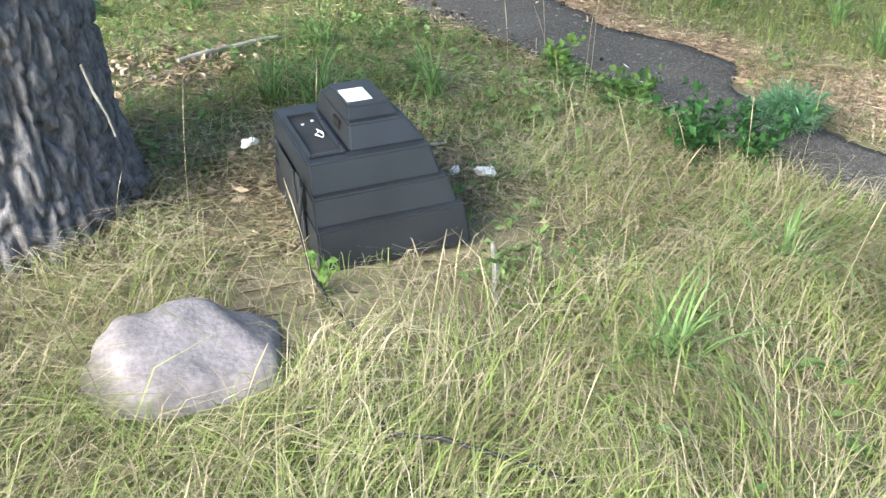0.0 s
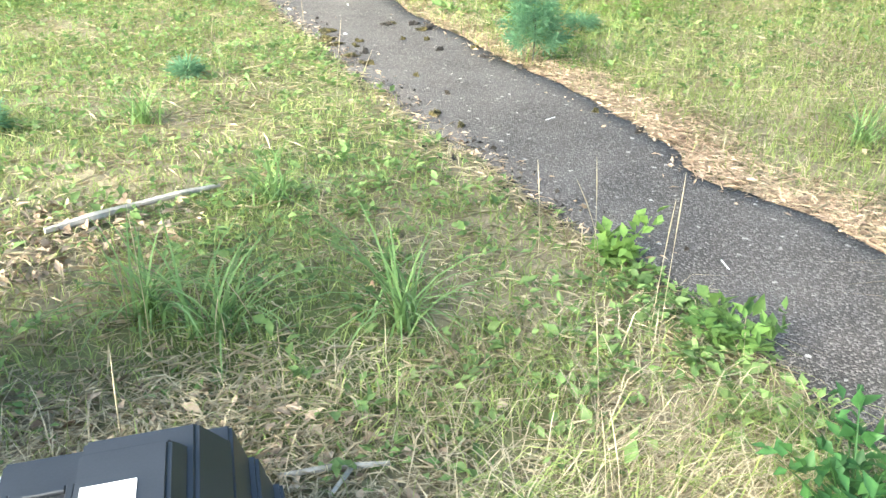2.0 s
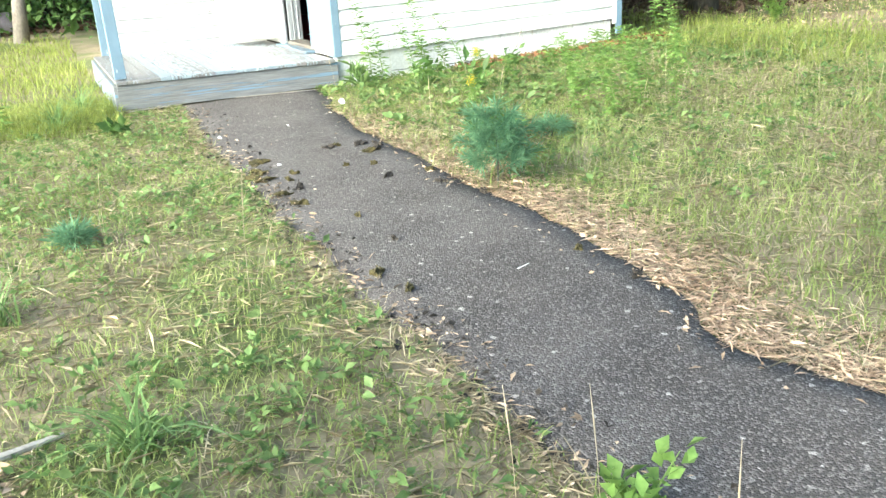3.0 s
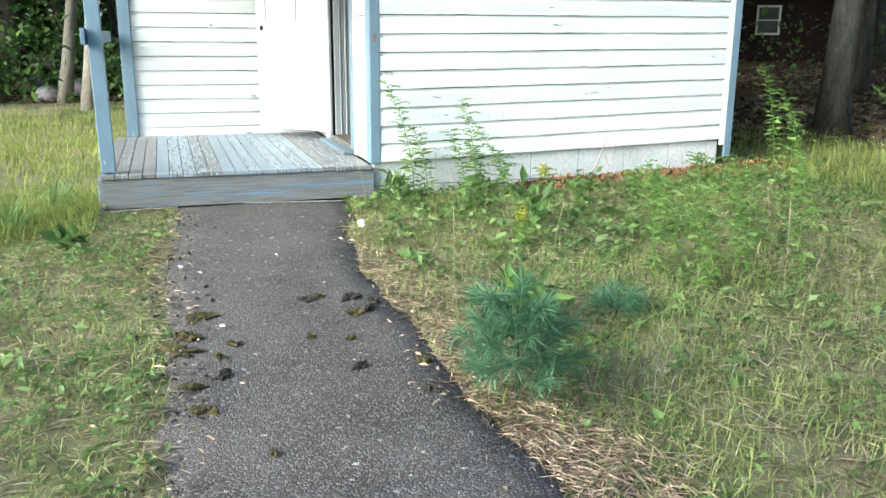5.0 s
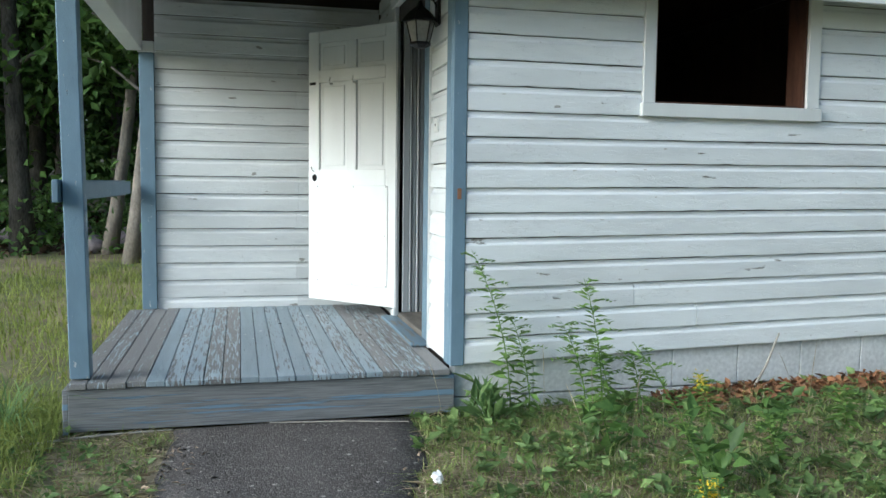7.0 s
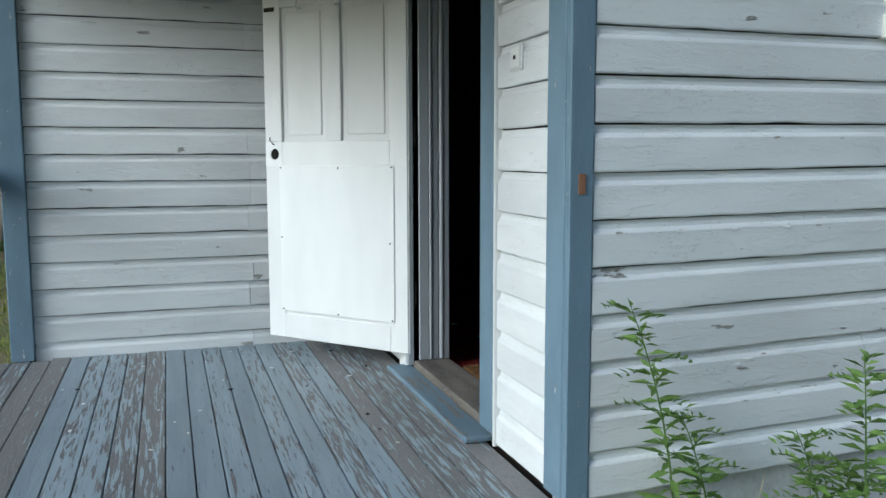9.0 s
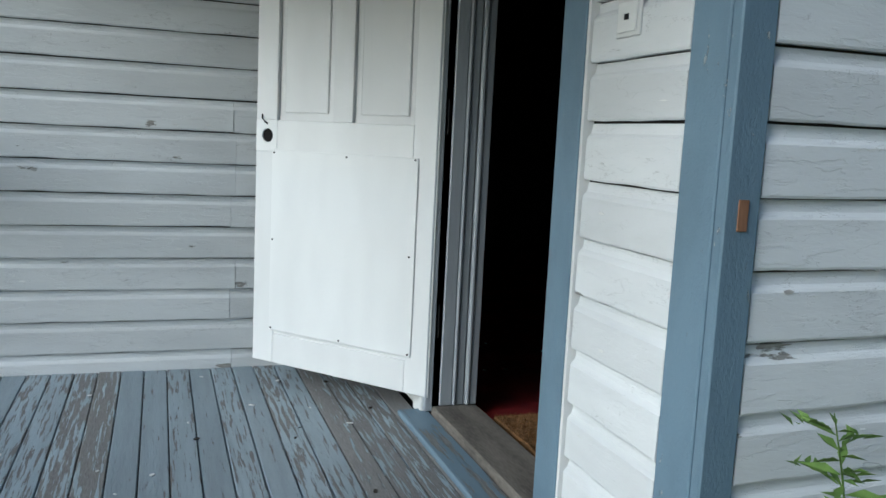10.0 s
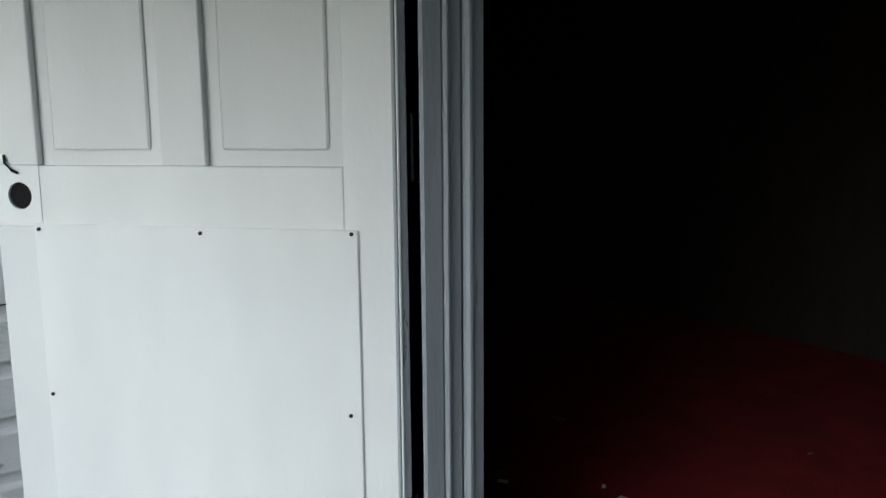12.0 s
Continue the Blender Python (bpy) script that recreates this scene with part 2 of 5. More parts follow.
GREEN = material("grass_blade", (0.18, 0.23, 0.06), (0.36, 0.41, 0.145), 1.2, 0.6, 0.0, per="island", spread=0.45, thin=0.4)
LUSH = material("lush_blade", (0.14, 0.23, 0.07), (0.27, 0.38, 0.15), 1.2, 0.55, 0.0, per="island", spread=0.4, thin=0.4)
STRAW = material("dry_blade", (0.26, 0.205, 0.125), (0.60, 0.52, 0.36), 2.5, 0.8, 0.0, per="island", spread=0.4, thin=0.3)
WEED = material("weed_leaf", (0.07, 0.14, 0.035), (0.17, 0.27, 0.075), 3, 0.5, 0.0, per="island", spread=0.35, thin=0.4)
LAWN_WEED = material("lawn_weed_leaf", (0.10, 0.17, 0.05), (0.23, 0.32, 0.11), 3, 0.5, 0.0, per="island", spread=0.35, thin=0.4)
GOLDEN = material("goldenrod_leaf", (0.12, 0.21, 0.045), (0.25, 0.38, 0.10), 5, 0.5, 0.0, per="island", spread=0.25, thin=0.4)
SHRUB = material("dark_shrub_leaf", (0.03, 0.085, 0.025), (0.07, 0.16, 0.045), 6, 0.4, 0.0, per="island", spread=0.35, thin=0.4)
PINE = material("pine_needle", (0.13, 0.27, 0.15), (0.27, 0.46, 0.27), 4, 0.5, 0.0, per="island", spread=0.3, thin=0.4)
YELLOW = material("yellow_flower", (0.60, 0.42, 0.02), (0.80, 0.62, 0.04), 20, 0.6, 0.0)
FOREST_LITTER = material("forest_litter", (0.05, 0.032, 0.02), (0.15, 0.10, 0.065), 3, 0.9, 0.0, per="island", spread=0.4)
LITTER = material("dead_leaf", (0.20, 0.13, 0.08), (0.52, 0.41, 0.29), 3, 0.85, 0.0, per="island", spread=0.45)
OAK_LITTER = material("brown_oak_leaf", (0.13, 0.055, 0.025), (0.34, 0.17, 0.08), 3, 0.75, 0.0, per="island", spread=0.5)
NEEDLES = material("fallen_needles", (0.42, 0.30, 0.21), (0.66, 0.51, 0.385), 3, 0.9, 0.0, per="island", spread=0.35)
CANOPY = material("forest_leaf", (0.04, 0.085, 0.02), (0.11, 0.19, 0.04), 1.0, 0.55, 0.0, per="island", spread=0.5, thin=0.4)
SHINGLE = material("roof_shingle", (0.05, 0.05, 0.052), (0.10, 0.10, 0.10), 6, 0.95, 0.6, 0.01, 90)
BARN = material("dark_red_boards", (0.014, 0.007, 0.006), (0.035, 0.015, 0.012), 4, 0.85, 0.4, 0.01, 40, (1, 1, 0.3))
DARK_GLASS = material("dark_pane", (0.05, 0.06, 0.07), (0.09, 0.10, 0.11), 2, 0.1, 0.0, spec=0.6)
# near-black colour that stands for the shade inside holes
HOLE_SHADE = material("hole_shade", (0.006, 0.005, 0.005), (0.012, 0.010, 0.009), 10, 0.9, 0.0)


def earth(name):
    """Lawn soil: thatch, moss green and bare tan earth in patches."""
    m = material(name, (0.13, 0.105, 0.068), (0.33, 0.27, 0.175), 1.6, 0.95, 0.9, 0.03, 34)
    nt = m.node_tree
    b = nt.nodes["Principled BSDF"]
    src = b.inputs["Base Color"].links[0].from_socket
    co = nt.nodes.new("ShaderNodeTexCoord")
    n = nt.nodes.new("ShaderNodeTexNoise")
    n.inputs["Scale"].default_value, n.inputs["Detail"].default_value = 1.1, 7
    nt.links.new(co.outputs["Object"], n.inputs["Vector"])
    r = nt.nodes.new("ShaderNodeValToRGB")
    r.color_ramp.elements[0].position, r.color_ramp.elements[1].position = 0.45, 0.6
    nt.links.new(n.outputs[0], r.inputs[0])
    mx = nt.nodes.new("ShaderNodeMix")
    mx.data_type = "RGBA"
    mx.inputs[7].default_value = (0.12, 0.135, 0.05, 1)
    nt.links.new(r.outputs[0], mx.inputs[0])
    nt.links.new(src, mx.inputs[6])
    nt.links.new(mx.outputs[2], b.inputs["Base Color"])
    return m


SOIL = earth("soil")

# ---- small builders ----


def part(name, bm, mat, parent=None, label=""):
    """Link a bmesh as one mesh object."""
    me = bpy.data.meshes.new(name)
    bm.to_mesh(me)
    bm.free()
    me.materials.append(mat)
    ob = new(name, me)
    if parent is not None:
        ob.parent = parent
    if label:
        ob["label"] = label
    return ob


def thing(name, label, category, group="", at=None, kind=""):
    ob = new(name)
    ob.empty_display_size = 0.1
    if at is not None:
        ob.matrix_basis = at
    return tagged(ob, label, category, group, kind)


def box(lo, hi, bevel=0.0, bm=None):
    bm = bm or bmesh.new()
    g = bmesh.ops.create_cube(bm, size=1.0)
    for v in g["verts"]:
        v.co = Vector([lo[i] + (v.co[i] + 0.5) * (hi[i] - lo[i]) for i in range(3)])
    if bevel:
        es = list({e for v in g["verts"] for e in v.link_edges})
        bmesh.ops.bevel(bm, geom=es, offset=bevel, segments=1, affect="EDGES")
    return bm


def loft(rings, closed=True, caps=True):
    """A skin over rings of points with equal counts."""
    bm = bmesh.new()
    vs = [[bm.verts.new(p) for p in r] for r in rings]
    n = len(rings[0])
    for a, b in zip(vs, vs[1:]):
        for i in range(n if closed else n - 1):
            bm.faces.new((a[i], a[(i + 1) % n], b[(i + 1) % n], b[i]))
    if caps and closed:
        bm.faces.new(vs[0][::-1])
        bm.faces.new(vs[-1])
    bmesh.ops.recalc_face_normals(bm, faces=bm.faces)
    return bm


def tube(points, radii, n=6):
    rings = []
    pts = [Vector(p) for p in points]
    for i, p in enumerate(pts):
        d = (pts[min(i + 1, len(pts) - 1)] - pts[max(i - 1, 0)]).normalized()
        u = d.orthogonal().normalized() if abs(d.z) < 0.99 else Vector((1, 0, 0))
        v = d.cross(u).normalized()
        u = v.cross(d)
        r = radii[i] if isinstance(radii, (list, tuple)) else radii
        rings.append([p + r * (math.cos(6.2832 * k / n) * u + math.sin(6.2832 * k / n) * v) for k in range(n)])
    return loft(rings)


def shade_smooth(ob):
    ob.data.polygons.foreach_set("use_smooth", [True] * len(ob.data.polygons))
    return ob


def smoothstep(a, b, x):
    t = np.clip((x - a) / (b - a), 0, 1)
    return t * t * (3 - 2 * t)


def rise(x, y):
    """Height of the ground."""
    x, y = np.asarray(x, float), np.asarray(y, float)
    z = 0.13 + 0.13 * smoothstep(1.2, 4.2, y) + 0.05 * smoothstep(4, 8, y)
    z = z + 0.035 * np.clip(x - 4, 0, 4) + 0.03 * np.clip(x - 9, 0, 30) * smoothstep(4, 12, y)
    z = z + 0.03 * np.clip(y - 16, 0, 40)
    far = smoothstep(60, 120, np.hypot(x, y))
    return z * (1 - far) + 1.0 * far


def wiggle(x, y, s=1.0):
    return (np.sin(x * 2.1 * s + 1.3 * np.sin(y * 1.7 * s)) + np.sin(y * 2.7 * s + 1.1 * np.sin(x * 2.3 * s + 1)) + 0.6 * np.sin((x + y) * 5.1 * s) + 0.5 * np.sin((x - 1.3 * y) * 7.7 * s)) / 3.1

# ---- ground ----


def axis(lo, hi, mid_lo, mid_hi, fine, coarse):
    a = np.linspace(mid_lo, mid_hi, fine)
    left = mid_lo - np.geomspace(0.3, mid_lo - lo, coarse)[::-1]
    right = mid_hi + np.geomspace(0.3, hi - mid_hi, coarse)
    return np.concatenate([left, a, right])


gx, gy = axis(-400, 400, -3, 10, 180, 22), axis(-400, 400, -2, 13, 200, 22)
GX, GY = np.meshgrid(gx, gy)
GZ = rise(GX, GY) + 0.012 * wiggle(GX, GY, 1.4) * (np.abs(GX) < 20)
gv = np.stack([GX, GY, GZ], -1).reshape(-1, 3)
w, h = len(gx), len(gy)
idx = np.arange(w * h).reshape(h, w)
gf = np.stack([idx[:-1, :-1], idx[:-1, 1:], idx[1:, 1:], idx[1:, :-1]], -1).reshape(-1, 4)


def bulk(name, verts, faces, mat):
    """A mesh from arrays; faces all with equal corner counts."""
    me = bpy.data.meshes.new(name)
    k = faces.shape[1]
    me.vertices.add(len(verts))
    me.vertices.foreach_set("co", np.ascontiguousarray(verts, np.float32).ravel())
    me.loops.add(faces.size)
    me.loops.foreach_set("vertex_index", np.ascontiguousarray(faces, np.int32).ravel())
    me.polygons.add(len(faces))
    me.polygons.foreach_set("loop_start", np.arange(0, faces.size, k, dtype=np.int32))
    me.polygons.foreach_set("loop_total", np.full(len(faces), k, np.int32))
    me.update(calc_edges=True)
    me.materials.append(mat)
    return new(name, me)


ground = tagged(bulk("ground", gv, gf, SOIL), "uneven lawn of thatch, moss and bare soil", "ground", kind="structure")
shade_smooth(ground)


edge_rng = np.random.default_rng(5)
EDGE = [edge_rng.uniform(-1, 1, 400) for _ in range(6)]


def ragged(y, k):
    """Uneven line along y at three scales."""
    i = np.arange(400)
    return 0.035 * np.interp(y * 2 + 20, i, EDGE[k]) + 0.02 * np.interp(y * 6 + 60, i, EDGE[k + 1]) + 0.010 * np.interp(y * 18 + 120, i, EDGE[k + 2])


def path_edges(y):
    """Left and right edge of the asphalt path."""
    y = np.asarray(y, float)
    l = 2.43 + 0.10 * smoothstep(7.6, 8.8, y) + 0.14 * smoothstep(3.6, 2.8, y) + ragged(y, 0)
    r = 3.38 + 0.26 * smoothstep(7.3, 8.9, y) - 0.15 * smoothstep(4.0, 3.5, y) + 0.22 * smoothstep(3.5, 3.0, y) + ragged(y, 3)
    r = r - 0.4 * smoothstep(2.75, 2.35, y)
    return l, r


py = np.linspace(-6, 9.03, 620)
pl, pr = path_edges(py)
rows_ = []
for f in (-0.02, 0.0, 0.15, 0.35, 0.5, 0.65, 0.85, 1.0, 1.02):
    x = pl + (pr - pl) * f
    crown = -0.02 if f in (-0.02, 1.02) else 0.012 + 0.008 * (1 - (2 * f - 1) ** 2)
    rows_.append(np.stack([x, py, rise(x, py) + crown + 0.004 * wiggle(x, py, 3)], -1))
pv = np.stack(rows_, 1)
pi = np.arange(pv.shape[0] * pv.shape[1]).reshape(pv.shape[:2])
pf = np.stack([pi[:-1, :-1], pi[:-1, 1:], pi[1:, 1:], pi[1:, :-1]], -1).reshape(-1, 4)
pavement = tagged(bulk("pavement", pv.reshape(-1, 3), pf, ASPHALT), "worn grey asphalt footpath with crumbling edges", "path", kind="structure")
shade_smooth(pavement)

# ---- house ----
WX0, WX1 = 3.87, 6.95       # front wall
WY = 9.05                   # face of its siding
BY = 11.39                  # porch back wall
LX = 2.12                   # left end of the house
FLOOR = 0.567
TOP = 2.93
CLAP = 0.131


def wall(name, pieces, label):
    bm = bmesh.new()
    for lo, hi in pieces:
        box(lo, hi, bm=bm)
    return tagged(part(name, bm, SHADE_WOOD), label, "wall", kind="structure")


def siding_board(length, height, along, seed, sag=0.0):
    """One drop-siding board: flat face with a cove along its top, slightly uneven. Outward is -y (along x) or -x (along y)."""
    prof = [(0.0, 0.0), (-0.019, 0.0), (-0.021, 0.005), (-0.020, height * 0.70), (-0.0165, height * 0.745), (-0.0100, height * 0.80), (-0.0070, height * 0.89), (-0.0065, height - 0.0045), (0.0, height - 0.0045)]
    n = max(2, int(length / 0.045))
    rings = []
    for i in range(n + 1):
        s = length * i / n
        dz = 0.0012 * math.sin(s * 3.1 + seed) + 0.0030 * noise.noise(Vector((s * 9, seed * 3.7, 0))) + 0.006 * max(0.0, noise.noise(Vector((s * 17, seed * 5.1, 2))) - 0.33)
        dy = 0.0015 * math.sin(s * 4.3 + seed * 3)
        rings.append([((s, o + dy * (o < 0), z + dz * (z < 0.05)) if along == "x" else (o + dy * (o < 0), s, z + dz * (z < 0.05))) for o, z in prof])
    return loft(rings)


def clad(parent, along, fixed, spans, z0, count, pitch, mat, start_seed, tilt=0.0, tilt_rows=4):
    """Courses of siding; spans(z) gives the stretches that a course covers. The lowest rows rise by tilt towards their end."""
    for k in range(count):
        z = z0 + k * pitch
        for a, b in spans(z):
            seed = start_seed + k * 1.7 + a
            bm = siding_board(b - a, pitch, along, seed)
            lift = tilt * max(0.0, 1 - k / tilt_rows)
            for v in bm.verts:
                s = v.co.x if along == "x" else v.co.y
                f = min(1.0, max(0.0, (s + a - spans(z)[0][0]) / 3.0))
                v.co.z += lift * f * (1 - v.co.z / pitch) + tilt * max(0.0, 1 - (k + 1) / tilt_rows) * f * (v.co.z / pitch)
            ob = part("siding_board", bm, mat, parent)
            ob.location = (a, fixed, z) if along == "x" else (fixed, a, z)


def joints(a, b, k, rng):
    """Break a long course into one or two boards."""
    if b - a > 1.6 and rng.random() < 0.2:
        j = a + (b - a) * rng.uniform(0.3, 0.7)
        return [(a, j - 0.0015), (j + 0.0015, b)]
    return [(a, b)]


WIN = (4.985, 5.905, 1.965, 2.72)
front = wall("wall_front", [((WX0 + 0.03, WY + 0.001, 0.68), (WIN[0], WY + 0.12, TOP)), ((WIN[1], WY + 0.001, 0.68), (WX1 - 0.02, WY + 0.12, TOP)),
                            ((WIN[0], WY + 0.001, 0.68), (WIN[1], WY + 0.12, WIN[2])), ((WIN[0], WY + 0.001, WIN[3]), (WIN[1], WY + 0.12, TOP))],
             "white painted wood-sided front wall with peeling paint")
rng_f = random.Random(4)
cuts = {}


def front_spans(z):
    key = round(z, 3)
    if key not in cuts:
        if z + 0.02 > WIN[2] - 0.075:
            cuts[key] = [(WX0 + 0.075, WIN[0] - 0.075), (WIN[1] + 0.095, WX1 - 0.09)]
        else:
            cuts[key] = joints(WX0 + 0.075, WX1 - 0.09, 0, rng_f)
    return cuts[key]


clad(front, "x", WY, front_spans, 0.583, 18, CLAP, WHITE, 1.0, tilt=0.088, tilt_rows=11)

DY0, DY1, DTOP = 9.70, 10.60, 2.62      # doorway in the cross wall
cross = wall("wall_porch_side", [((WX0 + 0.02, WY + 0.121, 0.5), (WX0 + 0.14, DY0 - 0.061, TOP)), ((WX0 + 0.02, DY1, 0.5), (WX0 + 0.14, BY + 0.1, TOP)), ((WX0 + 0.02, DY0 - 0.0605, DTOP), (WX0 + 0.14, DY1, TOP))],
             "white wood-sided porch wall with a doorway")
clad(cross, "y", WX0 + 0.02, lambda z: [(WY + 0.115, DY0 - 0.162)] + ([(DY1 + 0.13, BY - 0.002)]), 0.580, 18, CLAP, WHITE_SIDE, 4.0)
back = wall("wall_porch_back", [((LX + 0.02, BY + 0.021, 0.5), (WX0 + 0.019, BY + 0.14, TOP))], "white wood-sided wall at the back of the porch")
rng_b = random.Random(9)
bcuts = {}


def back_spans(z):
    key = round(z, 3)
    if key not in bcuts:
        j = 3.25 + rng_b.uniform(-0.012, 0.012)      # courses butt on one stud
        bcuts[key] = [(LX + 0.10, j - 0.0005), (j + 0.0005, WX0 - 0.001)] if rng_b.random() < 0.55 else [(LX + 0.10, WX0 - 0.001)]
    return bcuts[key]


clad(back, "x", BY + 0.02, back_spans, 0.5165, 18, 0.1299, WHITE, 7.0)
left_wall = wall("wall_left", [((LX + 0.32, BY + 0.141, 0.3), (LX + 0.44, 15.0, TOP))], "white wood-sided end wall of the small house")
clad(left_wall, "y", LX + 0.319, lambda z: [(BY + 0.145, 14.99)], 0.527, 18, 0.1295, WHITE_SIDE, 2.0)
wall("wall_right", [((WX1 - 0.14, WY + 0.121, 0.3), (WX1 - 0.02, 14.88, TOP))], "painted end wall of the small house")
wall("wall_rear", [((LX + 0.441, 14.88, 0.3), (WX1 - 0.02, 15.0, TOP))], "rear wall of the small house")

# flaking paint: curled chips and small bare patches
chip = random.Random(31)


def flakes(parent, along, fixed, a, b, z0, z1, n, pitch, share, avoid=None):
    for i in range(n):
        s_, k = chip.uniform(a, b), chip.randrange(int((z1 - z0) / pitch))
        z = z0 + k * pitch + (chip.uniform(0.004, 0.03) if chip.random() < 0.6 else chip.uniform(0.01, 0.085))
        if avoid and avoid[0] < s_ < avoid[1] and z > avoid[2]:
            continue
        w_, h_ = chip.uniform(0.004, 0.019), chip.uniform(0.0015, 0.0042)
        bare = chip.random() < share
        bm = bmesh.new()
        pts = [(-w_, -h_ * 0.4), (-w_ * 0.3, -h_), (w_ * 0.6, -h_ * 0.7), (w_, h_ * 0.2), (w_ * 0.2, h_), (-w_ * 0.7, h_ * 0.6)]
        pts = [(u * chip.uniform(0.45, 1.2), v * chip.uniform(0.4, 1.3)) for u, v in pts]
        lift = 0.0 if bare else chip.uniform(0.001, 0.005)
        off = -0.0218 if bare else -0.0215
        vs = []
        for u, v in pts:
            o = off - lift * max(0.0, 0.5 - v / h_ * 0.5)
            vs.append(bm.verts.new((u, o, v) if along == "x" else (o, u, v)))
        vs2 = [bm.verts.new((v.co.x, v.co.y - 0.0008, v.co.z) if along == "x" else (v.co.x - 0.0008, v.co.y, v.co.z)) for v in vs]
        bm.faces.new(vs)
        bm.faces.new(vs2[::-1])
        for j in range(6):
            bm.faces.new((vs[j], vs2[j], vs2[(j + 1) % 6], vs[(j + 1) % 6]))
        bmesh.ops.recalc_face_normals(bm, faces=bm.faces)
        ob = part("bare_patch" if bare else "paint_chip", bm, BARE if bare else TRIM_WHITE, parent)
        ob.location = (s_, fixed, z) if along == "x" else (fixed, s_, z)


flakes(front, "x", WY, WX0 + 0.15, WX1 - 0.15, 0.66, 2.4, 130, CLAP, 0.3, (WIN[0] - 0.1, WIN[1] + 0.12, WIN[2] - 0.1))
flakes(back, "x", BY + 0.02, LX + 0.2, WX0 - 0.3, 0.66, 2.4, 30, 0.1295, 0.0)
flakes(cross, "y", WX0 + 0.02, WY + 0.14, DY0 - 0.19, 0.60, 2.3, 9, CLAP, 0.0)

# painted-over outlet cover beside the door
plate = thing("outlet_cover", "square white painted outlet cover on the porch wall", "outlet cover", at=pose(WX0 - 0.0015, 9.38, 1.838))
part("rim", box((-0.006, -0.046, -0.04), (0.0, 0.046, 0.04), 0.002), TRIM_WHITE, plate)
part("face", box((-0.010, -0.036, -0.031), (-0.0062, 0.036, 0.031), 0.0015), TRIM_WHITE, plate)
# raised black block drawn where the cover has a shaded hole
part("slot", box((-0.0115, -0.008, -0.006), (-0.0102, 0.008, 0.006)), BLACK_IRON, plate, "black piece standing for the shade in the cover's hole")

# foundation of painted blocks
found = thing("foundation", "painted concrete block foundation under the siding", "foundation", kind="structure")
fx = [3.90, 4.34, 4.75, 5.16, 5.57, 5.98, 6.39, 6.86]
for r_, (z0_, z1_) in enumerate(((0.20, 0.40), (0.405, 0.66))):
    for i in range(len(fx) - 1):
        part("block", box((fx[i] + 0.002, WY + 0.012, z0_), (fx[i + 1] - 0.002, WY + 0.15, z1_ - 0.003), 0.004), CONCRETE, found)
part("side_foundation", box((WX1 - 0.13, WY + 0.151, 0.1), (WX1 - 0.04, 14.9, 0.56)), CONCRETE, found)

# corner boards and trim
corner = thing("trim", "peeling blue corner board of the house", "trim", kind="structure")
part("front_board", box((WX0, WY - 0.024, 0.575), (WX0 + 0.072, WY + 0.004, 2.56), 0.003), BLUE, corner)
part("side_board", box((WX0 - 0.003, WY + 0.0045, 0.575), (WX0 + 0.019, WY + 0.113, 2.56), 0.003), BLUE, corner)
part("bare_chip", box((WX0 + 0.026, WY - 0.0265, 1.44), (WX0 + 0.047, WY - 0.0235, 1.495), 0.0008), RAW_WOOD, corner, "chip of bare orange wood")
corner2 = thing("trim", "blue and white corner board at the far end of the front", "trim", kind="structure")
part("front_board", box((WX1 - 0.088, WY - 0.024, 0.62), (WX1 - 0.045, WY + 0.004, 2.56), 0.003), TRIM_WHITE, corner2)
part("side_board", box((WX1 - 0.043, WY - 0.022, 0.52), (WX1 + 0.02, WY + 0.004, 2.56), 0.003), BLUE, corner2)
corner3 = thing("trim", "blue corner board at the end of the porch wall", "trim", kind="structure")
part("front_board", box((LX - 0.005, BY - 0.03, FLOOR), (LX + 0.098, BY + 0.018, 2.44), 0.003), BLUE, corner3)
part("capital", box((LX - 0.015, BY - 0.05, 2.441), (LX + 0.10, BY + 0.018, 2.52), 0.004), TRIM_WHITE, corner3)

# window without its sash
win = thing("window_1", "open white-cased window with its sash missing, black inside", "window", kind="structure")
part("casing_left", box((WIN[0] - 0.072, WY - 0.03, WIN[2] - 0.0), (WIN[0] - 0.002, WY + 0.0005, WIN[3] + 0.07), 0.003), TRIM_WHITE, win)
part("casing_right", box((WIN[1] + 0.012, WY - 0.03, WIN[2] - 0.0), (WIN[1] + 0.092, WY + 0.0005, WIN[3] + 0.07), 0.003), TRIM_WHITE, win)
part("window_sill", box((WIN[0] - 0.085, WY - 0.05, WIN[2] - 0.075), (WIN[1] + 0.10, WY + 0.0, WIN[2] - 0.002), 0.004), TRIM_WHITE, win)
part("jamb_right", box((WIN[1] - 0.004, WY - 0.012, WIN[2]), (WIN[1] + 0.0115, WY + 0.14, WIN[3]), 0.002), DARK_JAMB, win, "bare brown window jamb")
part("jamb_left", box((WIN[0] - 0.0015, WY - 0.012, WIN[2]), (WIN[0] + 0.012, WY + 0.14, WIN[3]), 0.002), DARK_JAMB, win)
part("sill_inner", box((WIN[0] + 0.0125, WY + 0.001, WIN[2] - 0.001), (WIN[1] - 0.0205, WY + 0.15, WIN[2] + 0.012), 0.002), DARK_JAMB, win)

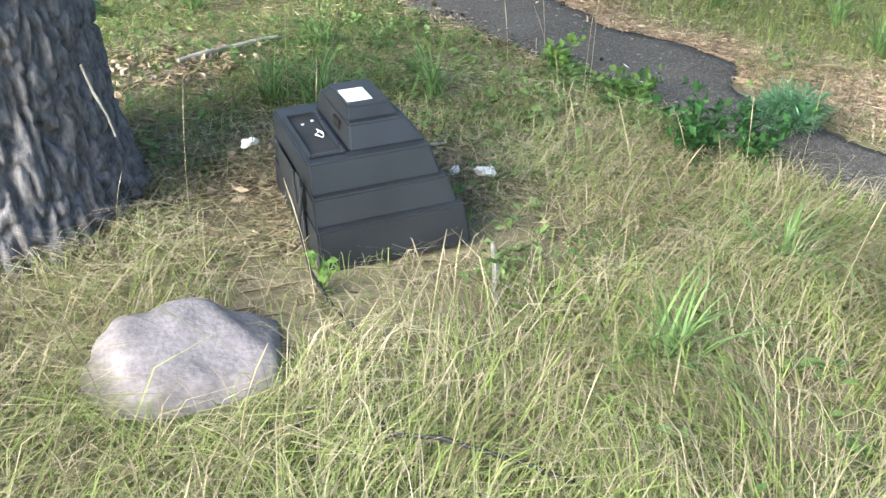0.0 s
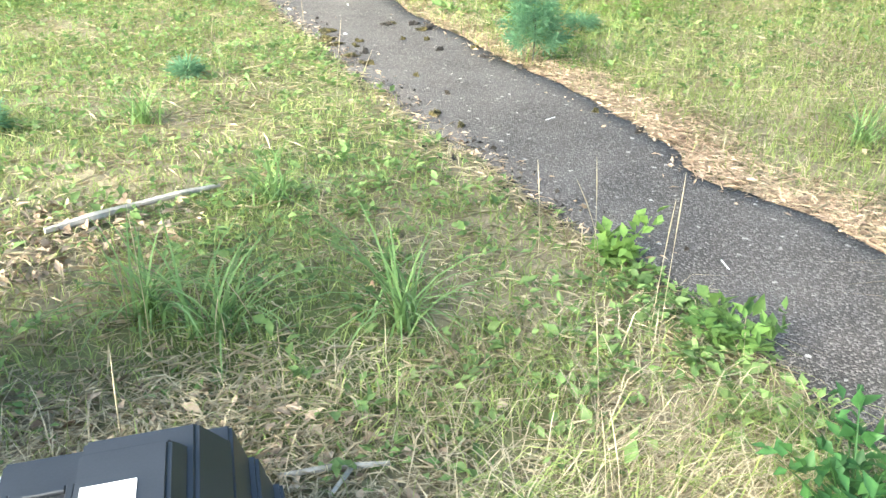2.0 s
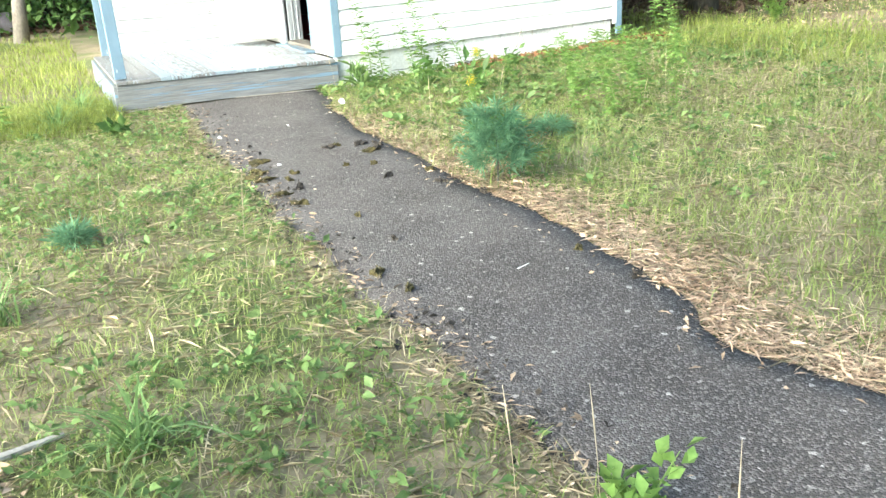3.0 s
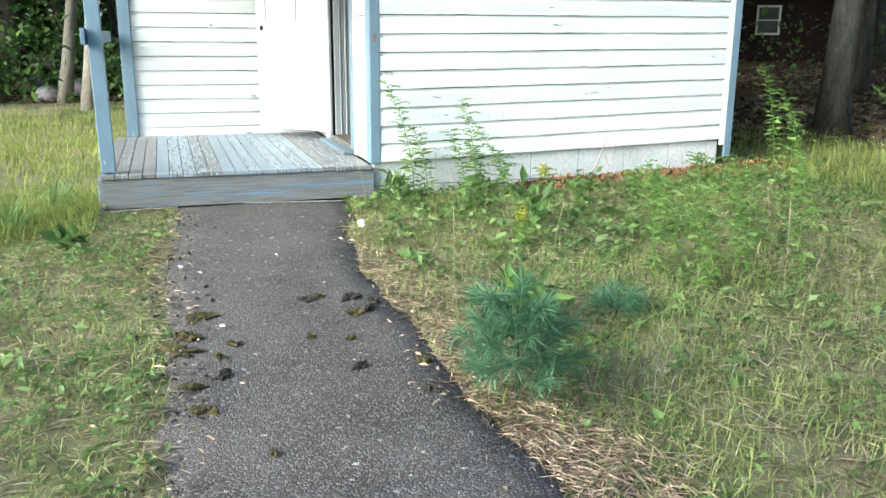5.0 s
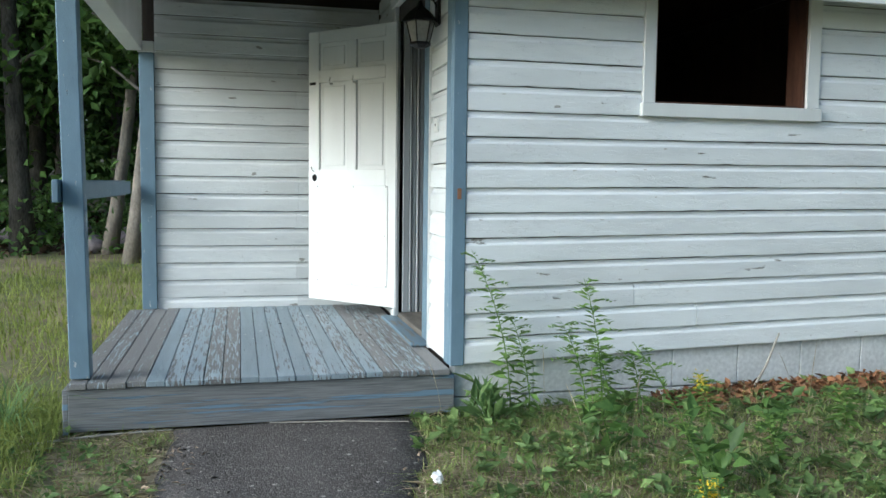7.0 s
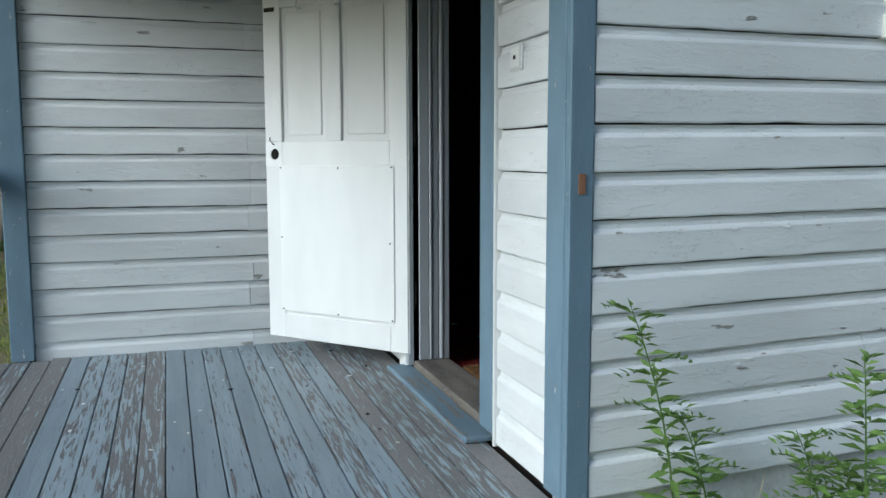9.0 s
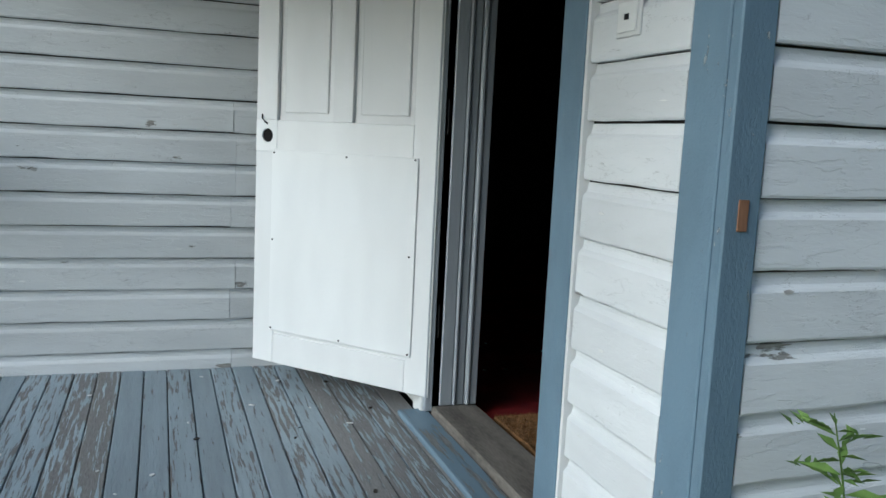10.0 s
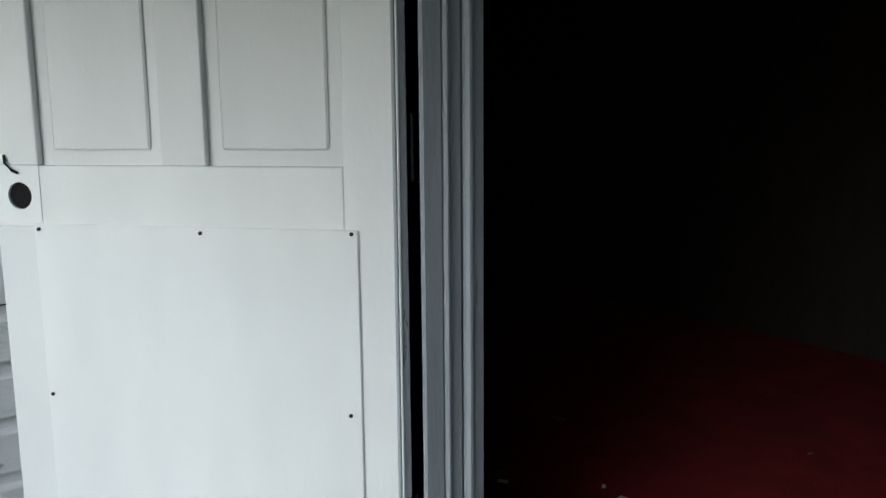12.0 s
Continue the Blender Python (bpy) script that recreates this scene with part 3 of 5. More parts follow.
# roof, eaves, porch ceiling
roof = thing("roof", "low shingled roof with white eaves", "roof", kind="structure")
bm = bmesh.new()
for (y0, z0), (y1, z1) in (((8.68, 2.80), (12.1, 4.2)), ((15.5, 2.80), (12.1, 4.2))):
    vs = [bm.verts.new(p) for p in ((1.8, y0, z0), (7.25, y0, z0), (7.25, y1, z1), (1.8, y1, z1), (1.8, y0, z0 + 0.08), (7.25, y0, z0 + 0.08), (7.25, y1, z1 + 0.08), (1.8, y1, z1 + 0.08))]
    for f in ((0, 1, 2, 3), (4, 5, 6, 7), (0, 1, 5, 4), (1, 2, 6, 5), (2, 3, 7, 6), (3, 0, 4, 7)):
        bm.faces.new([vs[i] for i in f])
bmesh.ops.recalc_face_normals(bm, faces=bm.faces)
part("slopes", bm, SHINGLE, roof)
part("eave_board", box((1.8, 8.76, 2.503), (7.25, 8.785, 2.79), 0.003), TRIM_WHITE, roof)
part("soffit", box((LX - 0.2, 8.786, 2.62), (7.2, WY - 0.03, 2.65)), TRIM_WHITE, roof)
for gx_ in (LX + 0.32, WX1 - 0.14):
    g = bmesh.new()
    y_a = BY + 0.14 if gx_ < 3 else WY + 0.12
    pts = ((y_a, TOP), (15.0, TOP), (12.1, 4.15), (y_a, 2.78 + (y_a - 8.68) * 0.409))
    fr = [g.verts.new((gx_, *p)) for p in pts]
    bk = [g.verts.new((gx_ + 0.1, *p)) for p in pts]
    g.faces.new(fr)
    g.faces.new(bk[::-1])
    for i in range(4):
        g.faces.new((fr[i], bk[i], bk[(i + 1) % 4], fr[(i + 1) % 4]))
    bmesh.ops.recalc_face_normals(g, faces=g.faces)
    part("gable", g, WHITE, roof)
tagged(part("ceiling", box((LX - 0.1, WY - 0.02, TOP + 0.001), (WX1 - 0.03, 15.0, TOP + 0.03)), SHADE_WOOD), "board ceiling coloured near black for the shade below it", "ceiling", kind="structure")
beam = thing("porch_beam", "white peeling beam under the porch roof", "beam")
part("side_beam", box((2.03, 9.17, 2.45), (2.14, BY - 0.031, TOP), 0.004), TRIM_WHITE, beam)
part("front_beam", box((2.0, 9.03, 2.49), (WX0 + 0.02, 9.165, TOP), 0.004), TRIM_WHITE, beam)
post = thing("porch_post", "peeling blue wooden porch post standing on the deck", "post")
pb = box((-0.045, -0.045, 0), (0.045, 0.045, 2.49 - FLOOR - 0.012), 0.004)
for v in pb.verts:
    v.co.x -= 0.028 * v.co.z / 1.8
part("shaft", pb, BLUE, post)
post.location = (2.078, 9.105, FLOOR + 0.01)
rail = thing("porch_rail", "blue wooden rail board between post and house wall", "railing")
part("rail_board", box((1.985, 9.0, 1.41), (2.012, BY - 0.031, 1.515), 0.003), BLUE, rail)
part("inner_board", box((2.0125, 9.152, 1.42), (2.045, BY - 0.031, 1.51), 0.003), BLUE, rail)

# porch deck: planks on a skirt board
deck = thing("porch_deck", "weathered plank deck in flaking blue-grey paint", "deck")
nb = 21
x = 2.03
pw = (WX0 - 0.004 - 2.03) / nb
rng_p = random.Random(3)
for i in range(nb):
    wv = pw - 0.004
    y0 = WY - 0.045 - rng_p.uniform(0, 0.012)
    if i == 0:
        y0 = WY - 0.05
    dz = rng_p.uniform(-0.0015, 0.0015)
    y1 = BY - 0.032 if x < LX + 0.1 else BY + 0.0
    p = part("plank", box((0, y0, FLOOR - 0.028 + dz), (wv, y1, FLOOR + dz), 0.0025), PLANK, deck)
    p.location.x = x
    x += pw
part("skirt_board", box((2.03, WY - 0.035, 0.335), (WX0 + 0.02, WY - 0.008, FLOOR - 0.0305), 0.003), BLUE_FLAT, deck, "worn blue skirt board")
part("end_board", box((2.005, WY - 0.03, 0.32), (2.0295, BY, FLOOR - 0.0305), 0.003), BLUE_FLAT, deck)
part("joist", box((2.1, WY + 0.02, 0.42), (WX0, BY, FLOOR - 0.031)), SHADE_WOOD, deck)

# doorway
frame_ = thing("door_frame_1", "grey-white door frame with blue outer casing", "door frame", kind="structure")
part("casing_near", box((WX0 - 0.014, DY0 - 0.1485, FLOOR + 0.045), (WX0 + 0.019, DY0 - 0.036, DTOP + 0.10), 0.003), BLUE, frame_, "blue casing board")
part("casing_edge", box((WX0 - 0.010, DY0 - 0.160, FLOOR + 0.005), (WX0 + 0.019, DY0 - 0.149, DTOP + 0.10), 0.002), TRIM_WHITE, frame_)
part("casing_far", box((WX0 - 0.012, DY1 + 0.03, FLOOR + 0.005), (WX0 + 0.019, DY1 + 0.128, DTOP + 0.10), 0.003), TRIM_WHITE, frame_)
part("casing_top", box((WX0 - 0.024, DY0 - 0.12, DTOP + 0.101), (WX0 + 0.019, DY1 + 0.128, DTOP + 0.19), 0.003), TRIM_WHITE, frame_)
for nm, x0_, y0, y1, mt in (("jamb_near", WX0 + 0.0195, DY0 - 0.06, DY0 - 0.037, TRIM_WHITE), ("jamb_far", WX0 - 0.006, DY1 - 0.0, DY1 + 0.029, TRIM_GREY_SHADED)):
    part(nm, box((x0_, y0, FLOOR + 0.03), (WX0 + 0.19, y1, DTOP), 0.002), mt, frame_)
part("stop_far", box((WX0 + 0.045, DY1 - 0.012, FLOOR + 0.051), (WX0 + 0.092, DY1 - 0.001, DTOP - 0.001), 0.004), TRIM_GREY_SHADED, frame_)
part("stop_bead", box((WX0 + 0.0925, DY1 - 0.018, FLOOR + 0.051), (WX0 + 0.106, DY1 - 0.001, DTOP - 0.001), 0.005), TRIM_GREY_SHADED, frame_)
part("stop_strip", box((WX0 + 0.110, DY1 - 0.010, FLOOR + 0.051), (WX0 + 0.136, DY1 - 0.001, DTOP - 0.001), 0.003), TRIM_GREY_SHADED, frame_)
part("screen_bead", box((WX0 + 0.140, DY1 - 0.022, FLOOR + 0.051), (WX0 + 0.158, DY1 - 0.001, DTOP - 0.001), 0.006), TRIM_GREY_SHADED, frame_)
part("inner_strip", box((WX0 + 0.162, DY1 - 0.014, FLOOR + 0.051), (WX0 + 0.188, DY1 - 0.001, DTOP - 0.001), 0.004), TRIM_GREY_SHADED, frame_)
part("sill", box((WX0 - 0.09, DY0 - 0.10, FLOOR + 0.002), (WX0 + 0.018, DY1 + 0.06, FLOOR + 0.024), 0.005), SILL_BLUE, frame_, "worn blue door sill")
part("threshold", box((WX0 + 0.0185, DY0 + 0.0, FLOOR + 0.002), (WX0 + 0.19, DY1 + 0.0, FLOOR + 0.05), 0.006), WORN_WOOD, frame_, "scuffed wooden threshold")

DW, DH, DT = 0.84, 1.97, 0.042


def panelled_door():
    """Leaf in local x from the hinge (0) to the lock edge (DW), face towards -y."""
    d = thing("door_1", "white four-panel wooden door standing open, patched with a flat board, lock hole empty", "door", kind="structure")
    st = 0.105
    zb = [0.0, 0.12, 0.84, 0.965, 1.60, 1.69, 1.885, DH]

    def piece(n, x0, x1, z0, z1, y0=0.0, y1=DT, bev=0.002, mat=DOOR_WHITE, lab=""):
        return part(n, box((x0, y0, z0), (x1, y1, z1), bev), mat, d, lab)
    piece("stile_hinge", 0, st, 0, DH)
    # the lock stile has a round hole through it
    bm = bmesh.new()
    cx, cz, r = DW - 0.058, 0.905, 0.027
    n = 20
    rings = []
    for yy in (0.0, DT):
        inner = [bm.verts.new((cx + r * math.cos(a), yy, cz + r * math.sin(a))) for a in [6.2832 * i / n + 0.157 for i in range(n)]]
        outer = []
        for i in range(n):
            a = 6.2832 * i / n + 0.157
            c, s_ = math.cos(a), math.sin(a)
            k = 1 / max(abs(c), abs(s_))
            outer.append(bm.verts.new((cx + (c * k) * (0.058 if c > 0 else st - 0.058 - 0.0005), yy, cz + s_ * k * 0.06)))
        rings.append((inner, outer))
    for i in range(n):
        j = (i + 1) % n
        (a, b), (c, d_) = rings
        bm.faces.new((a[i], a[j], b[j], b[i]))
        bm.faces.new((c[j], c[i], d_[i], d_[j]))
        bm.faces.new((a[j], a[i], c[i], c[j]))
        bm.faces.new((b[i], b[j], d_[j], d_[i]))
    bmesh.ops.recalc_face_normals(bm, faces=bm.faces)
    part("lock_block", bm, DOOR_WHITE, d)
    piece("stile_lock", DW - st + 0.0005, DW, 0, cz - 0.0605)
    piece("stile_lock", DW - st + 0.0005, DW, cz + 0.0605, DH)
    # plate just behind the face, added so the hole looks black
    piece("hole_liner", DW - 0.09, DW - 0.026, cz - 0.032, cz + 0.032, 0.006, 0.012, 0, HOLE_SHADE, "near-black plate standing for the shade in the lock hole")
    for a, b, nm in ((zb[0], zb[1], "rail_bottom"), (zb[2], zb[3], "rail_lock"), (zb[4], zb[5], "rail_upper"), (zb[6], zb[7], "rail_top")):
        piece(nm, st + 0.0005, DW - st, a, b)
    mid0, mid1 = DW / 2 - 0.045, DW / 2 + 0.045
    for a, b in ((zb[3], zb[4]), (zb[5], zb[6])):
        piece("muntin", mid0, mid1, a + 0.0005, b - 0.0005)
        for x0, x1 in ((st, mid0), (mid1, DW - st)):
            piece("panel", x0 + 0.0005, x1 - 0.0005, a + 0.0005, b - 0.0005, 0.016, 0.03, 0.0)
            piece("panel_field", x0 + 0.03, x1 - 0.03, a + 0.03, b - 0.03, 0.010, 0.0158, 0.004)
    piece("patch_board", 0.078, DW - 0.088, 0.135, 0.852, -0.006, -0.0005, 0.002, DOOR_WHITE, "flat white patch board nailed over the lower panels")
    piece("kick_back", st + 0.0005, DW - st, zb[1] + 0.0005, zb[2] - 0.0005, 0.005, 0.03, 0.0)
    for px_, pz_ in ((0.09, 0.845), (0.39, 0.84), (0.74, 0.84), (0.09, 0.145), (0.10, 0.5), (0.74, 0.5), (0.4, 0.145), (0.74, 0.145)):
        part("nail", tube([(px_, -0.009, pz_), (px_, -0.004, pz_)], 0.004, 6), BLACK_IRON, d)
    piece("mail_plate", DW - 0.075, DW - 0.012, 1.585, 1.605, -0.004, -0.0005, 0.001, BLACK_IRON, "dark latch plate")
    for hx in (DW - 0.24, DW - 0.46):
        part("coat_hook", tube([(hx, -0.001, 1.585), (hx, -0.03, 1.58), (hx - 0.008, -0.045, 1.60), (hx - 0.01, -0.04, 1.625)], 0.006, 6), TRIM_WHITE, d, "white-painted hook")
    part("chain_stub", tube([(DW - 0.03, -0.001, 0.985), (DW - 0.036, -0.008, 0.97), (DW - 0.05, -0.006, 0.955), (DW - 0.06, -0.003, 0.95)], 0.003, 5), BLACK_IRON, d)
    for hz in (0.28, 1.0, 1.75):
        part("hinge", tube([(-0.012, 0.03, hz - 0.06), (-0.012, 0.03, hz + 0.06)], 0.009, 8), BLACK_IRON, d, "rusty iron hinge")
    return d


door = panelled_door()
# hinge at the far jamb; the leaf leans out over the deck nearly against the back wall
ang = math.degrees(math.atan2(11.23 - 10.60, 3.325 - 3.875))
door.matrix_basis = pose(3.872, 10.597, 0.648, 0, 0, ang) @ Matrix.Diagonal((1, -1, 1, 1))

leaf_ = tagged(part("dead_leaf", box((-0.02, -0.012, 0), (0.02, 0.014, 0.016), 0.006), DEBRIS), "dark curled dead leaf on the deck", "leaf")
leaf_.matrix_basis = pose(3.80, 10.41, FLOOR + 0.001, 0, 0, 30)
# interior
tagged(part("floor", box((WX0 + 0.142, WY + 0.121, 0.45), (WX1 - 0.141, 14.87, FLOOR + 0.012)), CARPET), "worn red carpet strewn with debris", "floor", kind="structure")
mat_ = tagged(part("door_mat", box((4.09, 9.82, FLOOR + 0.0125), (4.62, 10.50, FLOOR + 0.034), 0.006), COIR), "brown bristle doormat on red carpet", "doormat")
inner = wall("wall_interior", [((WX0 + 0.1405, BY + 0.18, FLOOR), (WX0 + 0.20, 14.87, TOP))], "interior wall coloured near black for the unlit room")
deb = random.Random(8)
for i in range(34):
    sx_, sy_ = deb.uniform(4.1, 5.6), deb.uniform(9.6, 11.6)
    if 4.05 < sx_ < 4.66 and 9.78 < sy_ < 10.54:
        continue
    r_ = deb.uniform(0.006, 0.028)
    bm = box((-r_, -r_ * 0.5, 0), (r_, r_ * 0.5, 0.004), 0.001)
    ob = tagged(part("debris_scrap", bm, TRIM_WHITE if i % 2 else WORN_WOOD), "small scrap of fallen plaster on the carpet", "debris", "scraps on the carpet")
    ob.matrix_basis = pose(sx_, sy_, FLOOR + 0.0125, 0, 0, deb.uniform(0, 180))
for i in range(26):
    sx_, sy_ = deb.uniform(2.3, 3.8), deb.uniform(9.3, 11.3)
    r_ = deb.uniform(0.004, 0.011)
    ob = tagged(part("paint_flake", box((-r_, -r_ * 0.6, 0), (r_, r_ * 0.6, 0.0025)), TRIM_WHITE if i % 3 else DEBRIS), "flake of old paint on the deck planks", "debris", "flakes on the deck")
    ob.matrix_basis = pose(sx_, sy_, FLOOR + 0.002, deb.uniform(-8, 8), 0, deb.uniform(0, 180))
# lantern
lan = thing("porch_lantern", "black iron wall lantern with frosted glass", "lamp", at=pose(3.765, 9.36, 2.435))
part("back_plate", box((0.088, -0.045, -0.07), (0.103, 0.045, 0.07), 0.006), BLACK_IRON, lan)
part("arm", tube([(0.09, 0, 0.03), (0.07, 0, 0.07), (0.03, 0, 0.085), (0.0, 0, 0.06)], 0.009, 6), BLACK_IRON, lan)
part("hood", loft([[(r * math.cos(a * 1.0472), r * math.sin(a * 1.0472), z) for a in range(6)] for r, z in ((0.1, -0.055), (0.095, -0.04), (0.06, 0.0), (0.02, 0.03), (0.008, 0.06))]), BLACK_IRON, lan)
part("glass", loft([[(r * math.cos(a * 1.0472), r * math.sin(a * 1.0472), z) for a in range(6)] for r, z in ((0.05, -0.16), (0.075, -0.0555))]), LAMP_GLASS, lan, "frosted yellowish glass")
part("base", loft([[(r * math.cos(a * 1.0472), r * math.sin(a * 1.0472), z) for a in range(6)] for r, z in ((0.03, -0.19), (0.058, -0.175), (0.058, -0.1605))]), BLACK_IRON, lan)
for a in range(6):
    c, s_ = math.cos(a * 1.0472), math.sin(a * 1.0472)
    part("glazing_bar", tube([(0.051 * c, 0.051 * s_, -0.16), (0.077 * c, 0.077 * s_, -0.055)], 0.004, 4), BLACK_IRON, lan)

# ---- things on the lawn ----


def lump(r, seed, n=16, m=9, rough=0.18, flat=0.0):
    """An uneven stone-like body with radii r, resting near z=0."""
    rings = []
    for j in range(1, m):
        ph = math.pi * j / m
        ring = []
        for i in range(n):
            th = 6.28319 * i / n
            d = Vector((math.sin(ph) * math.cos(th), math.sin(ph) * math.sin(th), -math.cos(ph)))
            k = 1 + rough * noise.noise(d * 1.3 + Vector((seed, 0, 0))) + rough * 0.6 * noise.noise(d * 3.1 + Vector((0, seed, 0))) + rough * 0.25 * noise.noise(d * 8 + Vector((0, 0, seed)))
            ring.append((d.x * r[0] * k, d.y * r[1] * k, max(d.z * r[2] * k, -r[2] * 0.6)))
        rings.append(ring)
    return loft(rings)


stone = lump((0.275, 0.22, 0.185), 4.4, 64, 34, 0.17)
for v in stone.verts:
    for nx, ny, nz, reach in ((0.1, -0.12, 1.0, 0.128), (-0.75, -0.25, 0.6, 0.20), (0.15, -0.85, 0.5, 0.168), (0.95, -0.15, 0.25, 0.222), (-0.35, -0.9, 0.25, 0.19), (0.5, 0.2, 0.85, 0.178)):
        nrm = Vector((nx, ny, nz)).normalized()
        over = v.co.dot(nrm) - reach - 0.008 * noise.noise(v.co * 14)
        if over > 0:
            v.co -= nrm * over * 0.9
rock = tagged(shade_smooth(part("boulder", stone, ROCK)), "grey-pink granite boulder half sunk in dry grass", "rock")
rock.matrix_basis = pose(0.22, 1.46, 0.088, 8, 0, -8)

# the large tree beside the start
tree = thing("shade_tree", "large tree trunk with deeply furrowed grey bark", "tree", at=pose(-0.13, 2.62, 0.08))
NA, NZ = 420, 230


def bark_r(th, z):
    flare = 0.13 * math.exp(-z / 0.28) * (1 + 0.35 * math.sin(th * 4 + 1))
    lean = 0.41 - 0.028 * z
    p = Vector((math.cos(th) * 3.4, math.sin(th) * 3.4, z * 1.1))
    warp = noise.noise(p * 1.2) * 0.9
    f1 = noise.noise(Vector((math.cos(th + 0.08 * warp) * 12.5, math.sin(th + 0.08 * warp) * 12.5, z * 4.4)))
    f2 = noise.noise(Vector((math.cos(th) * 24, math.sin(th) * 24, z * 10 + 3)))
    f3 = noise.noise(Vector((math.cos(th) * 9, math.sin(th) * 9, z * 14 + 0.6 * warp)))
    ridge = -0.034 * math.exp(-(f1 / 0.17) ** 2) - 0.018 * math.exp(-(f3 / 0.14) ** 2) + 0.013 * f2
    return lean + flare + 0.028 + ridge


def trunk_ring(z):
    rads = [(a, bark_r(a, z)) for a in [6.28319 * i / NA for i in range(NA)]]
    return [(r * math.cos(a), r * math.sin(a), z) for a, r in rads]


zs = [2.2 * (j / (NZ - 1)) ** 1.0 for j in range(NZ)] + [3.0, 4.2, 5.5, 6.4]
shade_smooth(part("trunk", loft([trunk_ring(z) for z in zs]), BARK, tree))
part("twig", tube([(0.32, -0.40, 0.62), (0.34, -0.395, 0.54), (0.365, -0.41, 0.47), (0.38, -0.40, 0.40)], [0.004, 0.005, 0.004, 0.003], 5), STICK, tree)


# black plastic housing
def tier(u0, u1, v0, v1, w0, w1, in_r=0.0, in_f=0.0, in_l=0.0, in_b=0.0, bev=0.006):
    """A tapered block: its top is drawn in on the right, front, left and back."""
    bm = box((u0, v0, w0), (u1, v1, w1))
    for v in bm.verts:
        if v.co.z > (w0 + w1) / 2:
            v.co.x += in_l if v.co.x < (u0 + u1) / 2 else -in_r
            v.co.y += in_f if v.co.y < (v0 + v1) / 2 else -in_b
    bmesh.ops.bevel(bm, geom=bm.edges[:], offset=bev, segments=2, affect="EDGES")
    return bm


case = thing("plastic_housing", "stepped black plastic equipment housing lying on the grass", "housing", at=pose(0.678, 1.732, 0.15, 2, -3.2, -8.5) @ Matrix.Diagonal((1.0, 0.985, 0.985, 1.0)))
part("base_tier", tier(0, 0.475, 0, 0.63, -0.014, 0.12, 0.012, 0.015, 0.004), PLASTIC, case)
part("lower_tier", tier(0.006, 0.448, 0.04, 0.62, 0.1195, 0.205, 0.022, 0.022, 0.004), PLASTIC, case)
part("upper_tier", tier(0.012, 0.412, 0.083, 0.61, 0.2045, 0.295, 0.022, 0.028, 0.004), PLASTIC, case)
part("hump", tier(0.152, 0.392, 0.150, 0.56, 0.2945, 0.366, 0.050, 0.040, 0.014, 0.02), PLASTIC, case)
part("cap", tier(0.168, 0.330, 0.212, 0.485, 0.3655, 0.408, 0.022, 0.016, 0.008, 0.03), PLASTIC, case)
part("recess_panel", box((0.042, 0.165, 0.2955), (0.128, 0.50, 0.2965)), PLASTIC_DULL, case)
for lo, hi in (((0.03, 0.15, 0.2955), (0.0415, 0.515, 0.305)), ((0.1285, 0.15, 0.2955), (0.142, 0.515, 0.305)), ((0.042, 0.15, 0.2955), (0.128, 0.1645, 0.305)), ((0.042, 0.5005, 0.2955), (0.128, 0.515, 0.305))):
    part("recess_rim", box(lo, hi, 0.002), PLASTIC, case)
part("label", box((0.186, 0.262, 0.4085), (0.264, 0.375, 0.4098)), LABEL, case, "square white sticker")
# near-black block in place of a hole and its shade
part("cap_hole_shade", box((0.1535, 0.27, 0.322), (0.162, 0.33, 0.352)), HOLE_SHADE, case)
ring = [(0.102 + 0.012 * math.cos(a), 0.31 + 0.021 * math.sin(a), 0.301 + 0.004 * math.sin(2 * a)) for a in [0.5236 * i for i in range(13)]]
part("pull_ring", tube(ring + [(0.104, 0.352, 0.302)], 0.0022, 6), LABEL, case, "white plastic pull loop")
for sx, sy in ((0.075, 0.42), (0.11, 0.44)):
    part("screw", tube([(sx, sy, 0.2965), (sx, sy, 0.3)], 0.005, 8), LABEL, case)
for sx, sy in ((0.135, 0.2), (0.136, 0.42), (0.375, 0.25), (0.455, 0.02)):
    part("screw_boss", tube([(sx, sy, 0.1 if sx > 0.4 else 0.2935), (sx, sy, 0.123 if sx > 0.4 else 0.3065)], 0.006, 8), PLASTIC_DULL, case)
part("side_bracket", box((-0.012, 0.14, 0.03), (-0.0005, 0.18, 0.25), 0.004), PLASTIC_DULL, case)
part("lifting_slot", box((-0.004, 0.26, 0.1), (0.0035, 0.5, 0.22), 0.003), PLASTIC_DULL, case)


def on(x, y, up=0.0):
    return (x, y, float(rise(x, y)) + up)


cable = tagged(part("cable", tube([on(0.66, 1.8, 0.25), on(0.63, 1.76, 0.16), on(0.62, 1.66, 0.06), on(0.63, 1.55, 0.02), on(0.64, 1.38, 0.02), on(0.60, 1.25, 0.015), on(0.54, 1.11, 0.015), on(0.51, 0.96, 0.05), on(0.58, 0.87, 0.08), on(0.71, 0.73, 0.06), on(0.85, 0.55, 0.02)], 0.005, 7), CABLE), "black cable trailing through the grass", "cable")


def stick(pts, rads, label, mat=STICK, name="stick"):
    bm = tube(pts, rads, 7)
    for v in bm.verts:
        v.co += 0.25 * rads[0] * noise.noise_vector(v.co * 40)
    return tagged(part(name, bm, mat), label, "stick")


